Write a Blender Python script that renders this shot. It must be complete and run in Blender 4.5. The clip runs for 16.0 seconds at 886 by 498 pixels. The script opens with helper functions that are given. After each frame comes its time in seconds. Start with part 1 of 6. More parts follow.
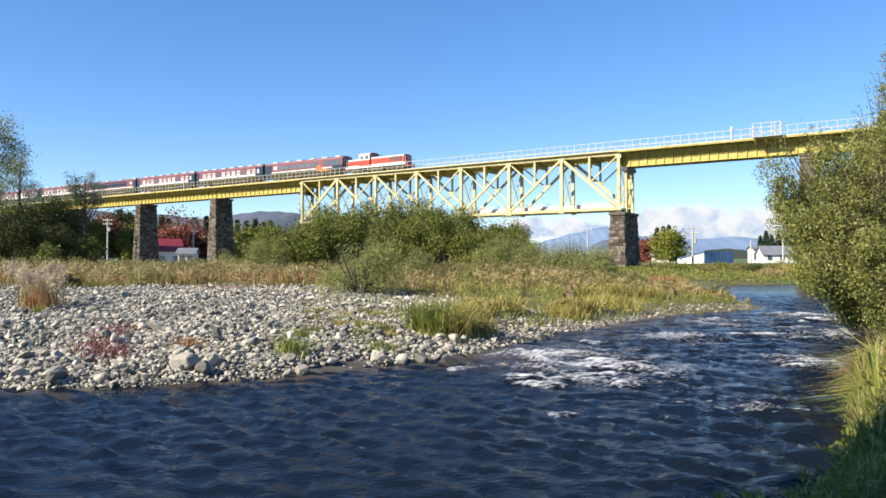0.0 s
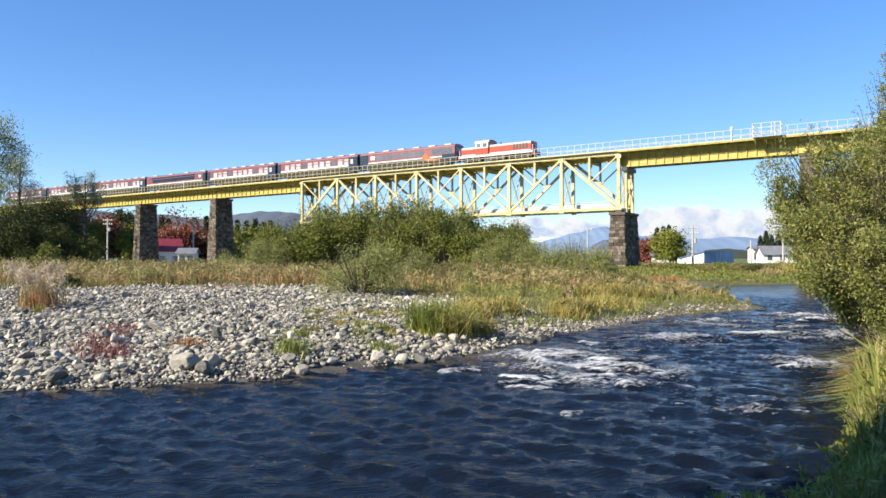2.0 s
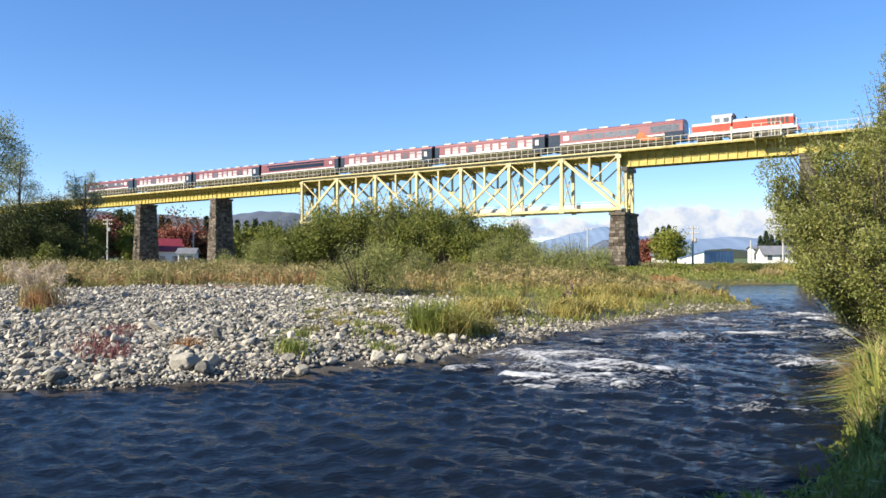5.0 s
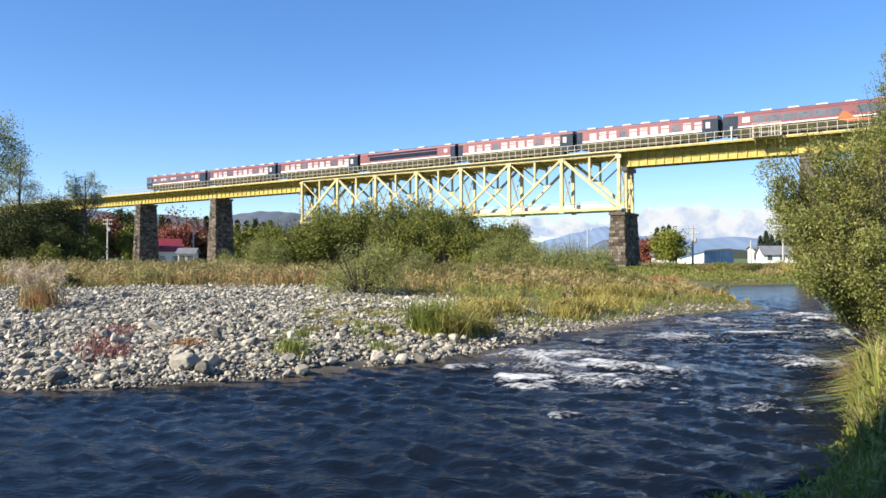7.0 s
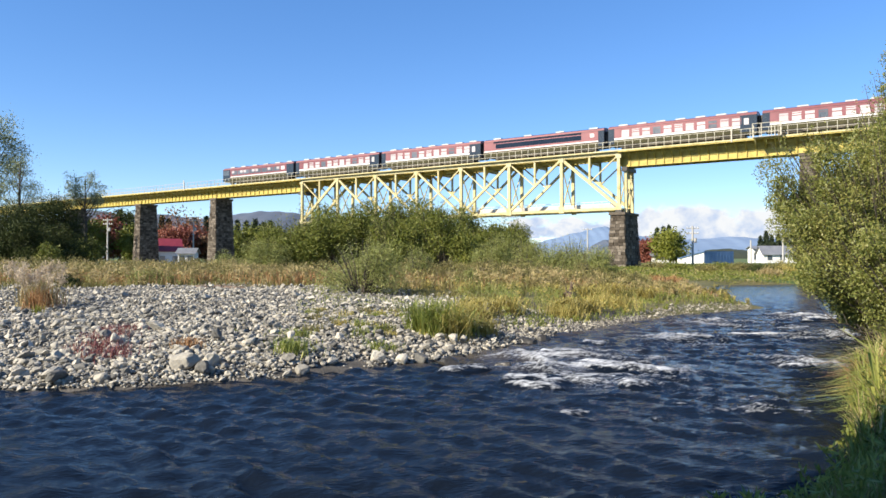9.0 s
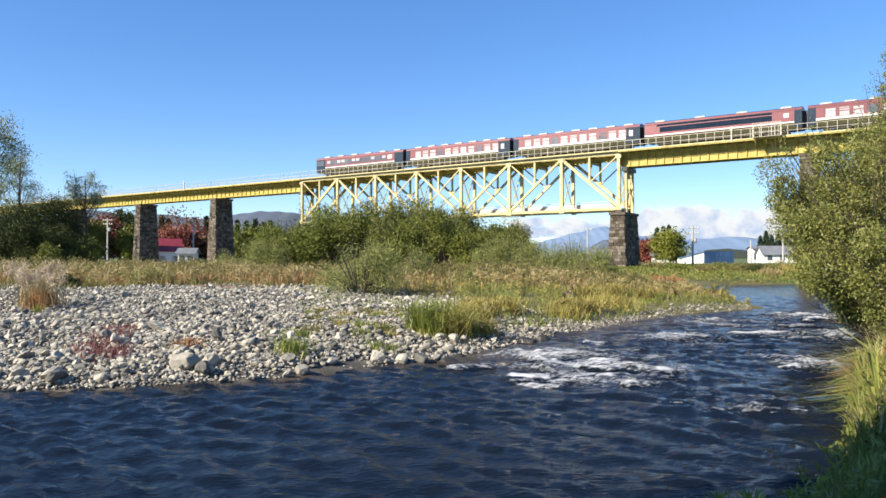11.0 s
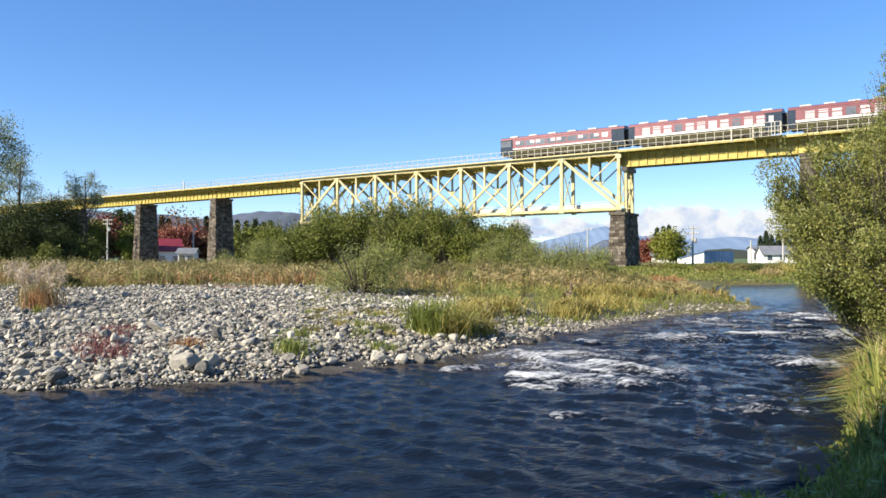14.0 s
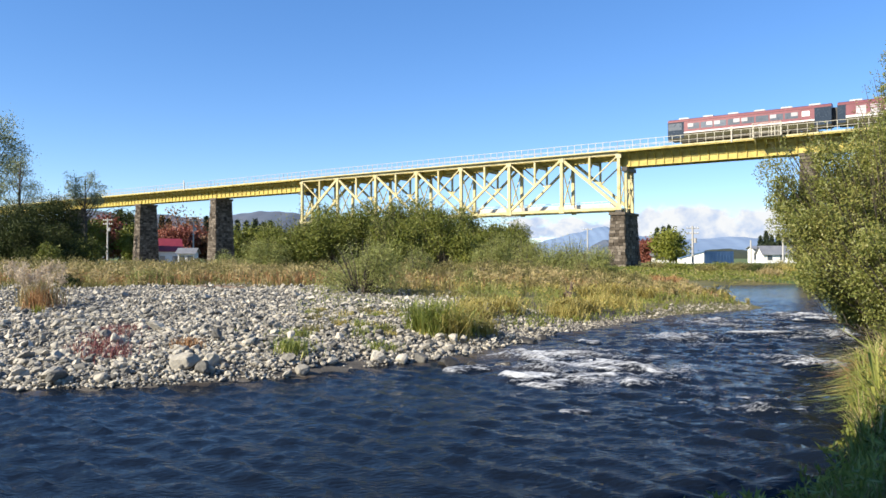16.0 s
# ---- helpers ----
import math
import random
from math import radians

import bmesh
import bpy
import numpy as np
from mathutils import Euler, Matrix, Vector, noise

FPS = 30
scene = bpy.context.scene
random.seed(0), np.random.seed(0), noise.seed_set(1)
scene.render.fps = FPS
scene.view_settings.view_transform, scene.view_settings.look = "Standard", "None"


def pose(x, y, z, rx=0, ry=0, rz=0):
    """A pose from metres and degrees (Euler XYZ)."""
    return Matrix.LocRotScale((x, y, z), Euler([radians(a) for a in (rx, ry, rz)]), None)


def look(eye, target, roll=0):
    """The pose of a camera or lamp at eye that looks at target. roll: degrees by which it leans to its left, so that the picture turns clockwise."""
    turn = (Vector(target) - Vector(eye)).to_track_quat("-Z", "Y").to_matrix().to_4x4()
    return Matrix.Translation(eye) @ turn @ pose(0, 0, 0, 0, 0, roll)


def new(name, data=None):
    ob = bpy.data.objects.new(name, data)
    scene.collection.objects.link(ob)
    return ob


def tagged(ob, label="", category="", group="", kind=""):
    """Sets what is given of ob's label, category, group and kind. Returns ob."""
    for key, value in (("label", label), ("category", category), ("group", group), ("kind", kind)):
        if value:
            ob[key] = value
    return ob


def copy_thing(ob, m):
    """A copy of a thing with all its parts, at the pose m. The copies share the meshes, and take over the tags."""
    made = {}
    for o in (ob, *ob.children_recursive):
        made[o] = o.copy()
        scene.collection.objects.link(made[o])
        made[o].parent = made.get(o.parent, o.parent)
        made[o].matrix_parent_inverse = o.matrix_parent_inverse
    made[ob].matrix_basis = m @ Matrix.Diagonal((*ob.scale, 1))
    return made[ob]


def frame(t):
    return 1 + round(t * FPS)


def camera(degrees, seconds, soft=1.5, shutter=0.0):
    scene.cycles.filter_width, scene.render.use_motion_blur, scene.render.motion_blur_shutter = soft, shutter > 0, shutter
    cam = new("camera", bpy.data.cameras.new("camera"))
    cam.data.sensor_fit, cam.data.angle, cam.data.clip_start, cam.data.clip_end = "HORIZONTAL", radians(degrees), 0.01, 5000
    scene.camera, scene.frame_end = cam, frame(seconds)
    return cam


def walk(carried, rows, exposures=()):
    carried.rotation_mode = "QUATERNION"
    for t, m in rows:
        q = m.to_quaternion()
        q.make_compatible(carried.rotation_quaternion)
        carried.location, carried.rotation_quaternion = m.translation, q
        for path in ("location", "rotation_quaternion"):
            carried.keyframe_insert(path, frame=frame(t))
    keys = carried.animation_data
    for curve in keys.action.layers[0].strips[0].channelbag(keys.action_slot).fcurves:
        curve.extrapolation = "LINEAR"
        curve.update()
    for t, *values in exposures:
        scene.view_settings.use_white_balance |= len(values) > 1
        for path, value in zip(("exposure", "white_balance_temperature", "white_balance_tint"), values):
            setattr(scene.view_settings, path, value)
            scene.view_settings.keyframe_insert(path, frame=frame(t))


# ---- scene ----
cam = camera(62.2, 16.0, 1.55)
EYE = Vector((0, 0, 2.6))
STAND = look(EYE, (0, 100, 2.6 + 1.154))
walk(cam, [(0.0, STAND), (16.0, STAND)], [(0.0, 1.10), (16.0, 1.10)])

# ---- daylight ----
SUN_AZ, SUN_EL = radians(241), radians(33)      # clockwise from +Y, and above the horizon
world = bpy.data.worlds.new("sky")
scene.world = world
world.use_nodes = True
wn = world.node_tree
sky = wn.nodes.new("ShaderNodeTexSky")
sky.sky_type, sky.sun_disc = "NISHITA", False
sky.sun_elevation, sky.sun_rotation = SUN_EL, SUN_AZ
sky.altitude, sky.air_density, sky.dust_density, sky.ozone_density = 1500, 0.9, 0.0, 3.7
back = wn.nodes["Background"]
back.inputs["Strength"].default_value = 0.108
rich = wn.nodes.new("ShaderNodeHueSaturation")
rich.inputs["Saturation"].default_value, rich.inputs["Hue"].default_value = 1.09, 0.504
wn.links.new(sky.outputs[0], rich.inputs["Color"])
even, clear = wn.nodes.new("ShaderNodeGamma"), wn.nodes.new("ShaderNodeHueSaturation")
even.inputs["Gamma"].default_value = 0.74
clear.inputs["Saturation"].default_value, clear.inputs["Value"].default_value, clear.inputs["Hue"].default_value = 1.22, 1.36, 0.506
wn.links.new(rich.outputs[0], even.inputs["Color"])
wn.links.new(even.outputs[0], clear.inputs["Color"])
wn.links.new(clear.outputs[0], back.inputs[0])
sun = new("sun", bpy.data.lights.new("sun", "SUN"))
sun.data.energy, sun.data.angle, sun.data.color = 5.0, radians(0.6), (1.0, 0.90, 0.74)
SUNWARD = Vector((math.sin(SUN_AZ) * math.cos(SUN_EL), math.cos(SUN_AZ) * math.cos(SUN_EL), math.sin(SUN_EL)))
sun.matrix_world = look(SUNWARD * 300, (0, 0, 0))


# ---- materials ----
def mat(name, cols, scale=2.0, rough=0.6, metal=0.0, bump=0.15, fine=8.0, island=0.0, each=0.0, spec=0.5, trans=0.0, stretch=(1, 1, 1)):
    """A surface in several colours: broad patches, fine grain, and where asked a shade of its own for each island or object."""
    m = bpy.data.materials.new(name)
    m.use_nodes = True
    nt = m.node_tree
    N, K = nt.nodes.new, nt.links.new
    b = nt.nodes["Principled BSDF"]
    co = N("ShaderNodeTexCoord")
    mp = N("ShaderNodeMapping")
    mp.inputs["Scale"].default_value = stretch
    K(co.outputs["Object"], mp.inputs[0])
    n1, n2 = N("ShaderNodeTexNoise"), N("ShaderNodeTexNoise")
    n1.inputs["Scale"].default_value, n1.inputs["Detail"].default_value = scale, 4
    n2.inputs["Scale"].default_value, n2.inputs["Detail"].default_value = scale * fine, 3
    K(mp.outputs[0], n1.inputs[0]), K(mp.outputs[0], n2.inputs[0])
    mix = N("ShaderNodeMath")
    mix.operation = "MULTIPLY_ADD"
    mix.inputs[1].default_value = 0.4
    K(n2.outputs[0], mix.inputs[0])
    low = N("ShaderNodeMath")
    low.operation = "MULTIPLY"
    low.inputs[1].default_value = 0.6
    K(n1.outputs[0], low.inputs[0])
    K(low.outputs[0], mix.inputs[2])
    st = N("ShaderNodeMapRange")
    st.inputs["From Min"].default_value, st.inputs["From Max"].default_value = 0.3, 0.7
    K(mix.outputs[0], st.inputs[0])
    fac = st.outputs[0]
    for amount, node, out in ((island, "ShaderNodeNewGeometry", "Random Per Island"), (each, "ShaderNodeObjectInfo", "Random")):
        if amount:
            src, bl = N(node), N("ShaderNodeMix")
            bl.inputs[0].default_value = amount
            K(fac, bl.inputs[2]), K(src.outputs[out], bl.inputs[3])
            fac = bl.outputs[0]
    ramp = N("ShaderNodeValToRGB")
    while len(ramp.color_ramp.elements) < len(cols):
        ramp.color_ramp.elements.new(0.5)
    for i, c in enumerate(cols):
        ramp.color_ramp.elements[i].position = i / max(1, len(cols) - 1)
        ramp.color_ramp.elements[i].color = (*c, 1)
    K(fac, ramp.inputs[0]), K(ramp.outputs[0], b.inputs["Base Color"])
    rg = N("ShaderNodeMath")
    rg.operation = "MULTIPLY_ADD"
    rg.inputs[1].default_value, rg.inputs[2].default_value = 0.2, rough - 0.1
    K(n2.outputs[0], rg.inputs[0]), K(rg.outputs[0], b.inputs["Roughness"])
    b.inputs["Metallic"].default_value = metal
    b.inputs["Specular IOR Level"].default_value = spec
    if bump:
        bp = N("ShaderNodeBump")
        bp.inputs["Strength"].default_value, bp.inputs["Distance"].default_value = bump, 0.05
        K(n2.outputs[0], bp.inputs["Height"]), K(bp.outputs[0], b.inputs["Normal"])
    if trans:
        tr, ms = N("ShaderNodeBsdfTranslucent"), N("ShaderNodeMixShader")
        ms.inputs[0].default_value = trans
        K(ramp.outputs[0], tr.inputs[0])
        K(b.outputs[0], ms.inputs[1]), K(tr.outputs[0], ms.inputs[2])
        K(ms.outputs[0], nt.nodes["Material Output"].inputs[0])
    return m


M_YELLOW = mat("yellow_paint", [(0.25, 0.187, 0.07), (0.421, 0.359, 0.156), (0.476, 0.421, 0.234), (0.452, 0.39, 0.195)], 0.7, 0.5, bump=0.05)
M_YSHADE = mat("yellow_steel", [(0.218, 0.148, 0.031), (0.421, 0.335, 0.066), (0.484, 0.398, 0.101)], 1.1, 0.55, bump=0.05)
M_RAILING = mat("galvanised_rail", [(0.312, 0.289, 0.226), (0.437, 0.413, 0.335)], 2.0, 0.45, metal=0.2, bump=0.02)
M_PALE = mat("pale_gangway", [(0.468, 0.406, 0.328), (0.608, 0.546, 0.452)], 1.5, 0.6)
M_STEELDARK = mat("dark_steel", [(0.023, 0.022, 0.02), (0.062, 0.055, 0.047)], 1.5, 0.6)
M_RUST = mat("rail_steel", [(0.078, 0.047, 0.031), (0.156, 0.101, 0.07)], 3, 0.5, metal=0.4)
M_SLEEPER = mat("sleeper_wood", [(0.039, 0.031, 0.023), (0.101, 0.078, 0.062)], 3, 0.8, each=0.4)
M_STONE = mat("pier_stone", [(0.022, 0.018, 0.014), (0.07, 0.058, 0.045), (0.13, 0.11, 0.088), (0.27, 0.235, 0.19)], 1.6, 0.9, bump=0.5, island=0.6, spec=0.1)
M_MORTAR = mat("pier_mortar", [(0.025, 0.02, 0.017), (0.06, 0.05, 0.04)], 2, 0.95, spec=0.1)


# ---- mesh helpers ----
class MB:
    """Vertices and faces that become one mesh."""

    def __init__(self):
        self.v, self.f, self.n = [], [], 0

    def add(self, v, f):
        v = np.asarray(v, float).reshape(-1, 3)
        f = np.asarray(f, int)
        self.v.append(v), self.f.append(f + self.n)
        self.n += len(v)
        return self

    def box(self, x0, x1, y0, y1, z0, z1):
        v = [(x, y, z) for x in (x0, x1) for y in (y0, y1) for z in (z0, z1)]
        return self.add(v, BOXF)

    def beam(self, a, b, w, h, up=(0, 0, 1)):
        """A bar from a to b, w wide across and h high."""
        a, b = Vector(a), Vector(b)
        t = (b - a).normalized()
        s = t.cross(Vector(up))
        s = (s if s.length > 1e-4 else t.cross(Vector((0, 1, 0)))).normalized()
        u = s.cross(t)
        v = [p + s * (i * w / 2) + u * (j * h / 2) for p in (a, b) for i in (-1, 1) for j in (-1, 1)]
        return self.add(v, BOXF)

    def tube(self, pts, radii, sides=6, cap=True):
        pts = [Vector(p) for p in pts]
        rings = []
        for i, p in enumerate(pts):
            t = (pts[min(i + 1, len(pts) - 1)] - pts[max(i - 1, 0)]).normalized()
            s = t.cross(Vector((0.31, 0.95, 0.05))).normalized()
            u = t.cross(s)
            rings += [p + (s * math.cos(2 * math.pi * k / sides) + u * math.sin(2 * math.pi * k / sides)) * radii[i] for k in range(sides)]
        f = [(i * sides + k, i * sides + (k + 1) % sides, (i + 1) * sides + (k + 1) % sides, (i + 1) * sides + k)
             for i in range(len(pts) - 1) for k in range(sides)]
        return self.add(rings, f)

    def mesh(self, name, material, smooth=False):
        me = bpy.data.meshes.new(name)
        v = np.concatenate(self.v)
        by = {}
        for f in self.f:
            by.setdefault(f.shape[1], []).append(f)
        idx, tot = [], []
        for k, fs in by.items():
            a = np.concatenate(fs)
            idx.append(a.ravel()), tot.append(np.full(len(a), k))
        idx, tot = np.concatenate(idx), np.concatenate(tot)
        me.vertices.add(len(v))
        me.vertices.foreach_set("co", v.ravel())
        me.loops.add(len(idx))
        me.loops.foreach_set("vertex_index", idx)
        me.polygons.add(len(tot))
        me.polygons.foreach_set("loop_start", np.concatenate([[0], np.cumsum(tot)[:-1]]))
        me.polygons.foreach_set("use_smooth", np.full(len(tot), smooth))
        me.update(calc_edges=True)
        if material:
            me.materials.append(material)
        return me


BOXF = [(0, 1, 3, 2), (4, 6, 7, 5), (0, 4, 5, 1), (2, 3, 7, 6), (0, 2, 6, 4), (1, 5, 7, 3)]


def part(name, mb, material, parent=None, label="", smooth=False):
    """Links what mb holds as one mesh object under a thing or a part."""
    me = mb if isinstance(mb, bpy.types.Mesh) else mb.mesh(name, material, smooth)
    ob = new(name, me)
    if parent:
        ob.parent = parent
    return tagged(ob, label)


def thing(name, m, label, category, group="", kind=""):
    ob = new(name)
    ob.empty_display_size = 0.3
    ob.matrix_world = m
    return tagged(ob, label, category, group, kind)


def lump(level):
    """Directions and faces of a ball."""
    bm = bmesh.new()
    bmesh.ops.create_icosphere(bm, subdivisions=level, radius=1)
    v = np.array([p.co for p in bm.verts])
    f = np.array([[p.index for p in q.verts] for q in bm.faces])
    bm.free()
    return v, f


# ---- the lie of the land ----
BAR = np.array([(-400, -2), (-60, 10.5), (-25, 13.6), (-8.7, 14.4), (-6.5, 14.6), (-4.5, 15.4), (-3.2, 15.9), (-1.8, 17.4), (-0.2, 18.4), (1.0, 19.9),
                (2.7, 22.7), (4.2, 25.2), (6.9, 28.4), (10.6, 33.1), (15.0, 36.3), (16.6, 37.8), (16.8, 41), (17.6, 48), (19.5, 56), (22.0, 64), (27, 70),
                (38, 73), (60, 76), (400, 90)])
BANK = np.array([(400, 70), (60, 62), (40, 56), (29, 48), (22.5, 38.5), (17.4, 30), (14.2, 24), (11.2, 18.6), (8.05, 14.3), (5.8, 10.2),
                 (4.6, 8.2), (2.9, 6.5), (0.9, 5.4), (-3, 4.6), (-20, 2.5), (-60, -2), (-400, -30)])
RIVER = np.concatenate([BAR, BANK])


def to_line(p, line):
    """The distance of each point from a polyline."""
    best = np.full(len(p), 1e9)
    for a, b in zip(line[:-1], line[1:]):
        ab = b - a
        t = np.clip(((p - a) @ ab) / (ab @ ab), 0, 1)
        best = np.minimum(best, np.hypot(*(p - a - t[:, None] * ab).T))
    return best


def inside(p, poly):
    r = np.zeros(len(p), bool)
    for (x0, y0), (x1, y1) in zip(poly, np.roll(poly, -1, 0)):
        c = (y0 > p[:, 1]) != (y1 > p[:, 1])
        r ^= c & (p[:, 0] < (x1 - x0) * (p[:, 1] - y0) / (y1 - y0 + 1e-12) + x0)
    return r


def wob(x, y, s, seed=0):
    """Smooth uneven values about zero, as sums of sines."""
    r = np.random.RandomState(seed)
    out = 0
    for k in range(5):
        a, ph, q = r.uniform(0, 6.28), r.uniform(0, 6.28), s * (1.0 + 0.7 * k)
        out = out + np.sin((x * math.cos(a) + y * math.sin(a)) / q * 2 + ph) / (1 + 0.3 * k)
    return out / 3


def height(p):
    p = np.asarray(p, float).reshape(-1, 2)
    x, y = p.T
    wet = inside(p, RIVER)
    db, dk = to_line(p, BAR), to_line(p, BANK)
    d = np.minimum(db, dk)
    bar = 0.30 * (1 - np.exp(-d / 0.9)) + 0.75 * (1 - np.exp(-d / 14)) + (0.13 * wob(x, y, 3.0, 2) + 0.07 * wob(x, y, 0.9, 22) * (y < 45)) * np.minimum(d, 1)
    bank = 1.25 * (1 - np.exp(-d / 1.6)) + 0.06 * wob(x, y, 2.0, 3) * np.minimum(d, 1)
    far = 0.1 * np.clip((y - 68) / 12, 0, 1) * np.clip((x - 14) / 10, 0, 1)
    z = np.where(dk < db, bank, bar + far)
    return np.where(wet, -0.75 * (1 - np.exp(-d / 2.0)), z)


def axis(parts):
    return np.unique(np.concatenate([np.arange(a, b + 1e-6, s) for a, b, s in parts]))


M_GROUND = mat("gravel_ground", [(0.039, 0.034, 0.027), (0.07, 0.062, 0.051), (0.117, 0.105, 0.09)], 2.5, 0.9, bump=0.6)
M_MEADOW = mat("meadow_soil", [(0.055, 0.066, 0.02), (0.101, 0.094, 0.031), (0.172, 0.133, 0.055)], 0.25, 0.95, bump=0.6, fine=20)
M_FIELD = mat("field_green", [(0.039, 0.07, 0.016), (0.07, 0.109, 0.023), (0.117, 0.133, 0.039)], 0.08, 0.95, bump=0.5, fine=30)


def ground():
    xs = axis([(-4500, -400, 410), (-400, -70, 15), (-70, -40, 2), (-40, 45, 0.5), (45, 80, 2), (80, 400, 16), (400, 4500, 410)])
    ys = axis([(-1500, -100, 200), (-100, -10, 9), (-10, 75, 0.5), (75, 160, 3), (160, 400, 12), (400, 4600, 350)])
    X, Y = np.meshgrid(xs, ys)
    Z = height(np.stack([X.ravel(), Y.ravel()], 1)).reshape(X.shape)
    w = len(xs)
    i = (np.arange(len(ys) - 1)[:, None] * w + np.arange(w - 1)[None]).ravel()
    mb = MB().add(np.stack([X.ravel(), Y.ravel(), Z.ravel()], 1), np.stack([i, i + 1, i + w + 1, i + w], 1))
    me = mb.mesh("ground", M_GROUND, True)
    me.materials.append(M_MEADOW), me.materials.append(M_FIELD)
    cx = (X[:-1, :-1] + X[1:, 1:]).ravel() / 2
    cy = (Y[:-1, :-1] + Y[1:, 1:]).ravel() / 2
    c = np.stack([cx, cy], 1)
    dk, db = to_line(c, BANK), to_line(c, BAR)
    edge = 40 + 3 * wob(cx, cy, 6, 7) - 0.55 * np.clip(cx + 4, 0, 30)
    idx = np.where((dk < db) & ~inside(c, RIVER), 1, np.where(cy > edge, 1, 0))
    idx = np.where((cy > 72) & (cx > 16) & ~inside(c, RIVER), 2, idx)
    idx = np.where(cy > 180, 2, idx)
    me.polygons.foreach_set("material_index", idx.astype(np.int32))
    tagged(new("ground", me), "river plain of gravel, meadow and green fields", "ground", kind="structure")


ground()

# ---- the railway bridge ----
# its own space: x along the track, y across it away from the river bar, z up from the middle of the top chord
BRIDGE = pose(-26.85, 139.9, 17.22, 0, -0.384, -33.26)
SPAN, DEEP, WIDE, MID, PANEL = 62.4, 8.0, 4.3, 2.15, 62.4 / 7
RAIL = 0.52                                     # top of the rails over the chord


def truss():
    t = thing("truss_bridge", BRIDGE, "yellow painted steel deck truss carrying a single railway track", "bridge")

    def bar(name, a, b, w, h):
        part(name, MB().beam(a, b, w, h), M_YELLOW, t)
    for side in (0, 1):
        y = side * WIDE
        out = -1 if side == 0 else 1
        P = lambda s, z: (s * PANEL, y, z)
        for s in range(7):
            bar("top_chord", P(s, 0), P(s + 1, 0), 0.42, 0.52)
            bar("bottom_chord", P(s, -DEEP), P(s + 1, -DEEP), 0.36, 0.38)
        for s in range(8):
            mb = MB().beam(P(s, -0.26), P(s, -DEEP + 0.19), 0.40, 0.46, (1, 0, 0))
            part("post", mb, M_YELLOW, t)
            for z in (-0.2, -DEEP + 0.15):
                part("gusset", MB().box(s * PANEL - 0.42, s * PANEL + 0.42, y + out * 0.235 - 0.012, y + out * 0.235 + 0.012, z - 0.5, z + 0.45 if z < -1 else z + 0.15), M_YELLOW, t)
        for k in range(7):
            s = k + 0.5
            part("hanger", MB().beam(P(s, -0.26), P(s, -DEEP / 2), 0.26, 0.3, (1, 0, 0)), M_YELLOW, t)
            down_right = k in (1, 2, 3, 6)
            a, b = (P(k, -0.2), P(k + 1, -DEEP + 0.2)) if down_right else (P(k, -DEEP + 0.2), P(k + 1, -0.2))
            big = 0.44 if k in (0, 6) else 0.34
            bar("diagonal", a, b, 0.30, big)
            top = P(k + 1, -0.2) if down_right else P(k, -0.2)
            bar("sub_diagonal", P(s, -DEEP / 2), top, 0.2, 0.2 if k != 6 else 0.16)
            if k in (2, 3, 4):
                low = P(k, -DEEP + 0.2) if down_right else P(k + 1, -DEEP + 0.2)
                bar("counter_diagonal", P(s, -DEEP / 2), low, 0.16, 0.18)
    for i in range(15):
        s = i * PANEL / 2
        fb = MB().box(s - 0.015, s + 0.015, 0.2, WIDE - 0.2, -1.15, 0.2)
        fb.box(s - 0.16, s + 0.16, 0.2, WIDE - 0.2, -1.18, -1.151).box(s - 0.16, s + 0.16, 0.2, WIDE - 0.2, 0.201, 0.23)
        fb.add([(s - 0.02, 0.2, -1.15), (s - 0.02, 1.3, -1.15), (s - 0.02, 0.2, -2.3), (s + 0.02, 0.2, -1.15), (s + 0.02, 1.3, -1.15), (s + 0.02, 0.2, -2.3)],
               [(0, 1, 2), (5, 4, 3)])
        part("floor_beam", fb, M_YSHADE, t)
    for y in (MID - 0.75, MID + 0.75):
        part("stringer", MB().box(0.1, SPAN - 0.1, y - 0.012, y + 0.012, -0.75, 0.2).box(0.1, SPAN - 0.1, y - 0.15, y + 0.15, 0.205, 0.235)
             .box(0.1, SPAN - 0.1, y - 0.15, y + 0.15, -0.78, -0.755), M_YSHADE, t)
    for s in range(8):
        x = s * PANEL
        for a, b in (((x, 0.2, -1.4), (x, WIDE - 0.2, -DEEP + 0.3)), ((x, WIDE - 0.2, -1.4), (x, 0.2, -DEEP + 0.3))):
            part("sway_brace", MB().beam(a, b, 0.12, 0.12), M_YSHADE, t)
        part("bottom_strut", MB().beam((x, 0.2, -DEEP), (x, WIDE - 0.2, -DEEP), 0.2, 0.2), M_YSHADE, t)
        if s < 7:
            for q in (0, 1):
                part("lateral_brace", MB().beam((x, 0.2 + q * (WIDE - 0.4), -DEEP), (x + PANEL, WIDE - 0.2 - q * (WIDE - 0.4), -DEEP + 0.02 * q), 0.1, 0.1), M_YSHADE, t)
                part("lateral_brace", MB().beam((x, 0.2 + q * (WIDE - 0.4), -0.3), (x + PANEL, WIDE - 0.2 - q * (WIDE - 0.4), -0.32), 0.12, 0.1), M_YSHADE, t)
    for x in (0.0, SPAN):
        for y in (0, WIDE):
            part("bearing", MB().box(x - 0.45, x + 0.45, y - 0.35, y + 0.35, -DEEP - 0.55, -DEEP - 0.19), M_STEELDARK, t)
    return t


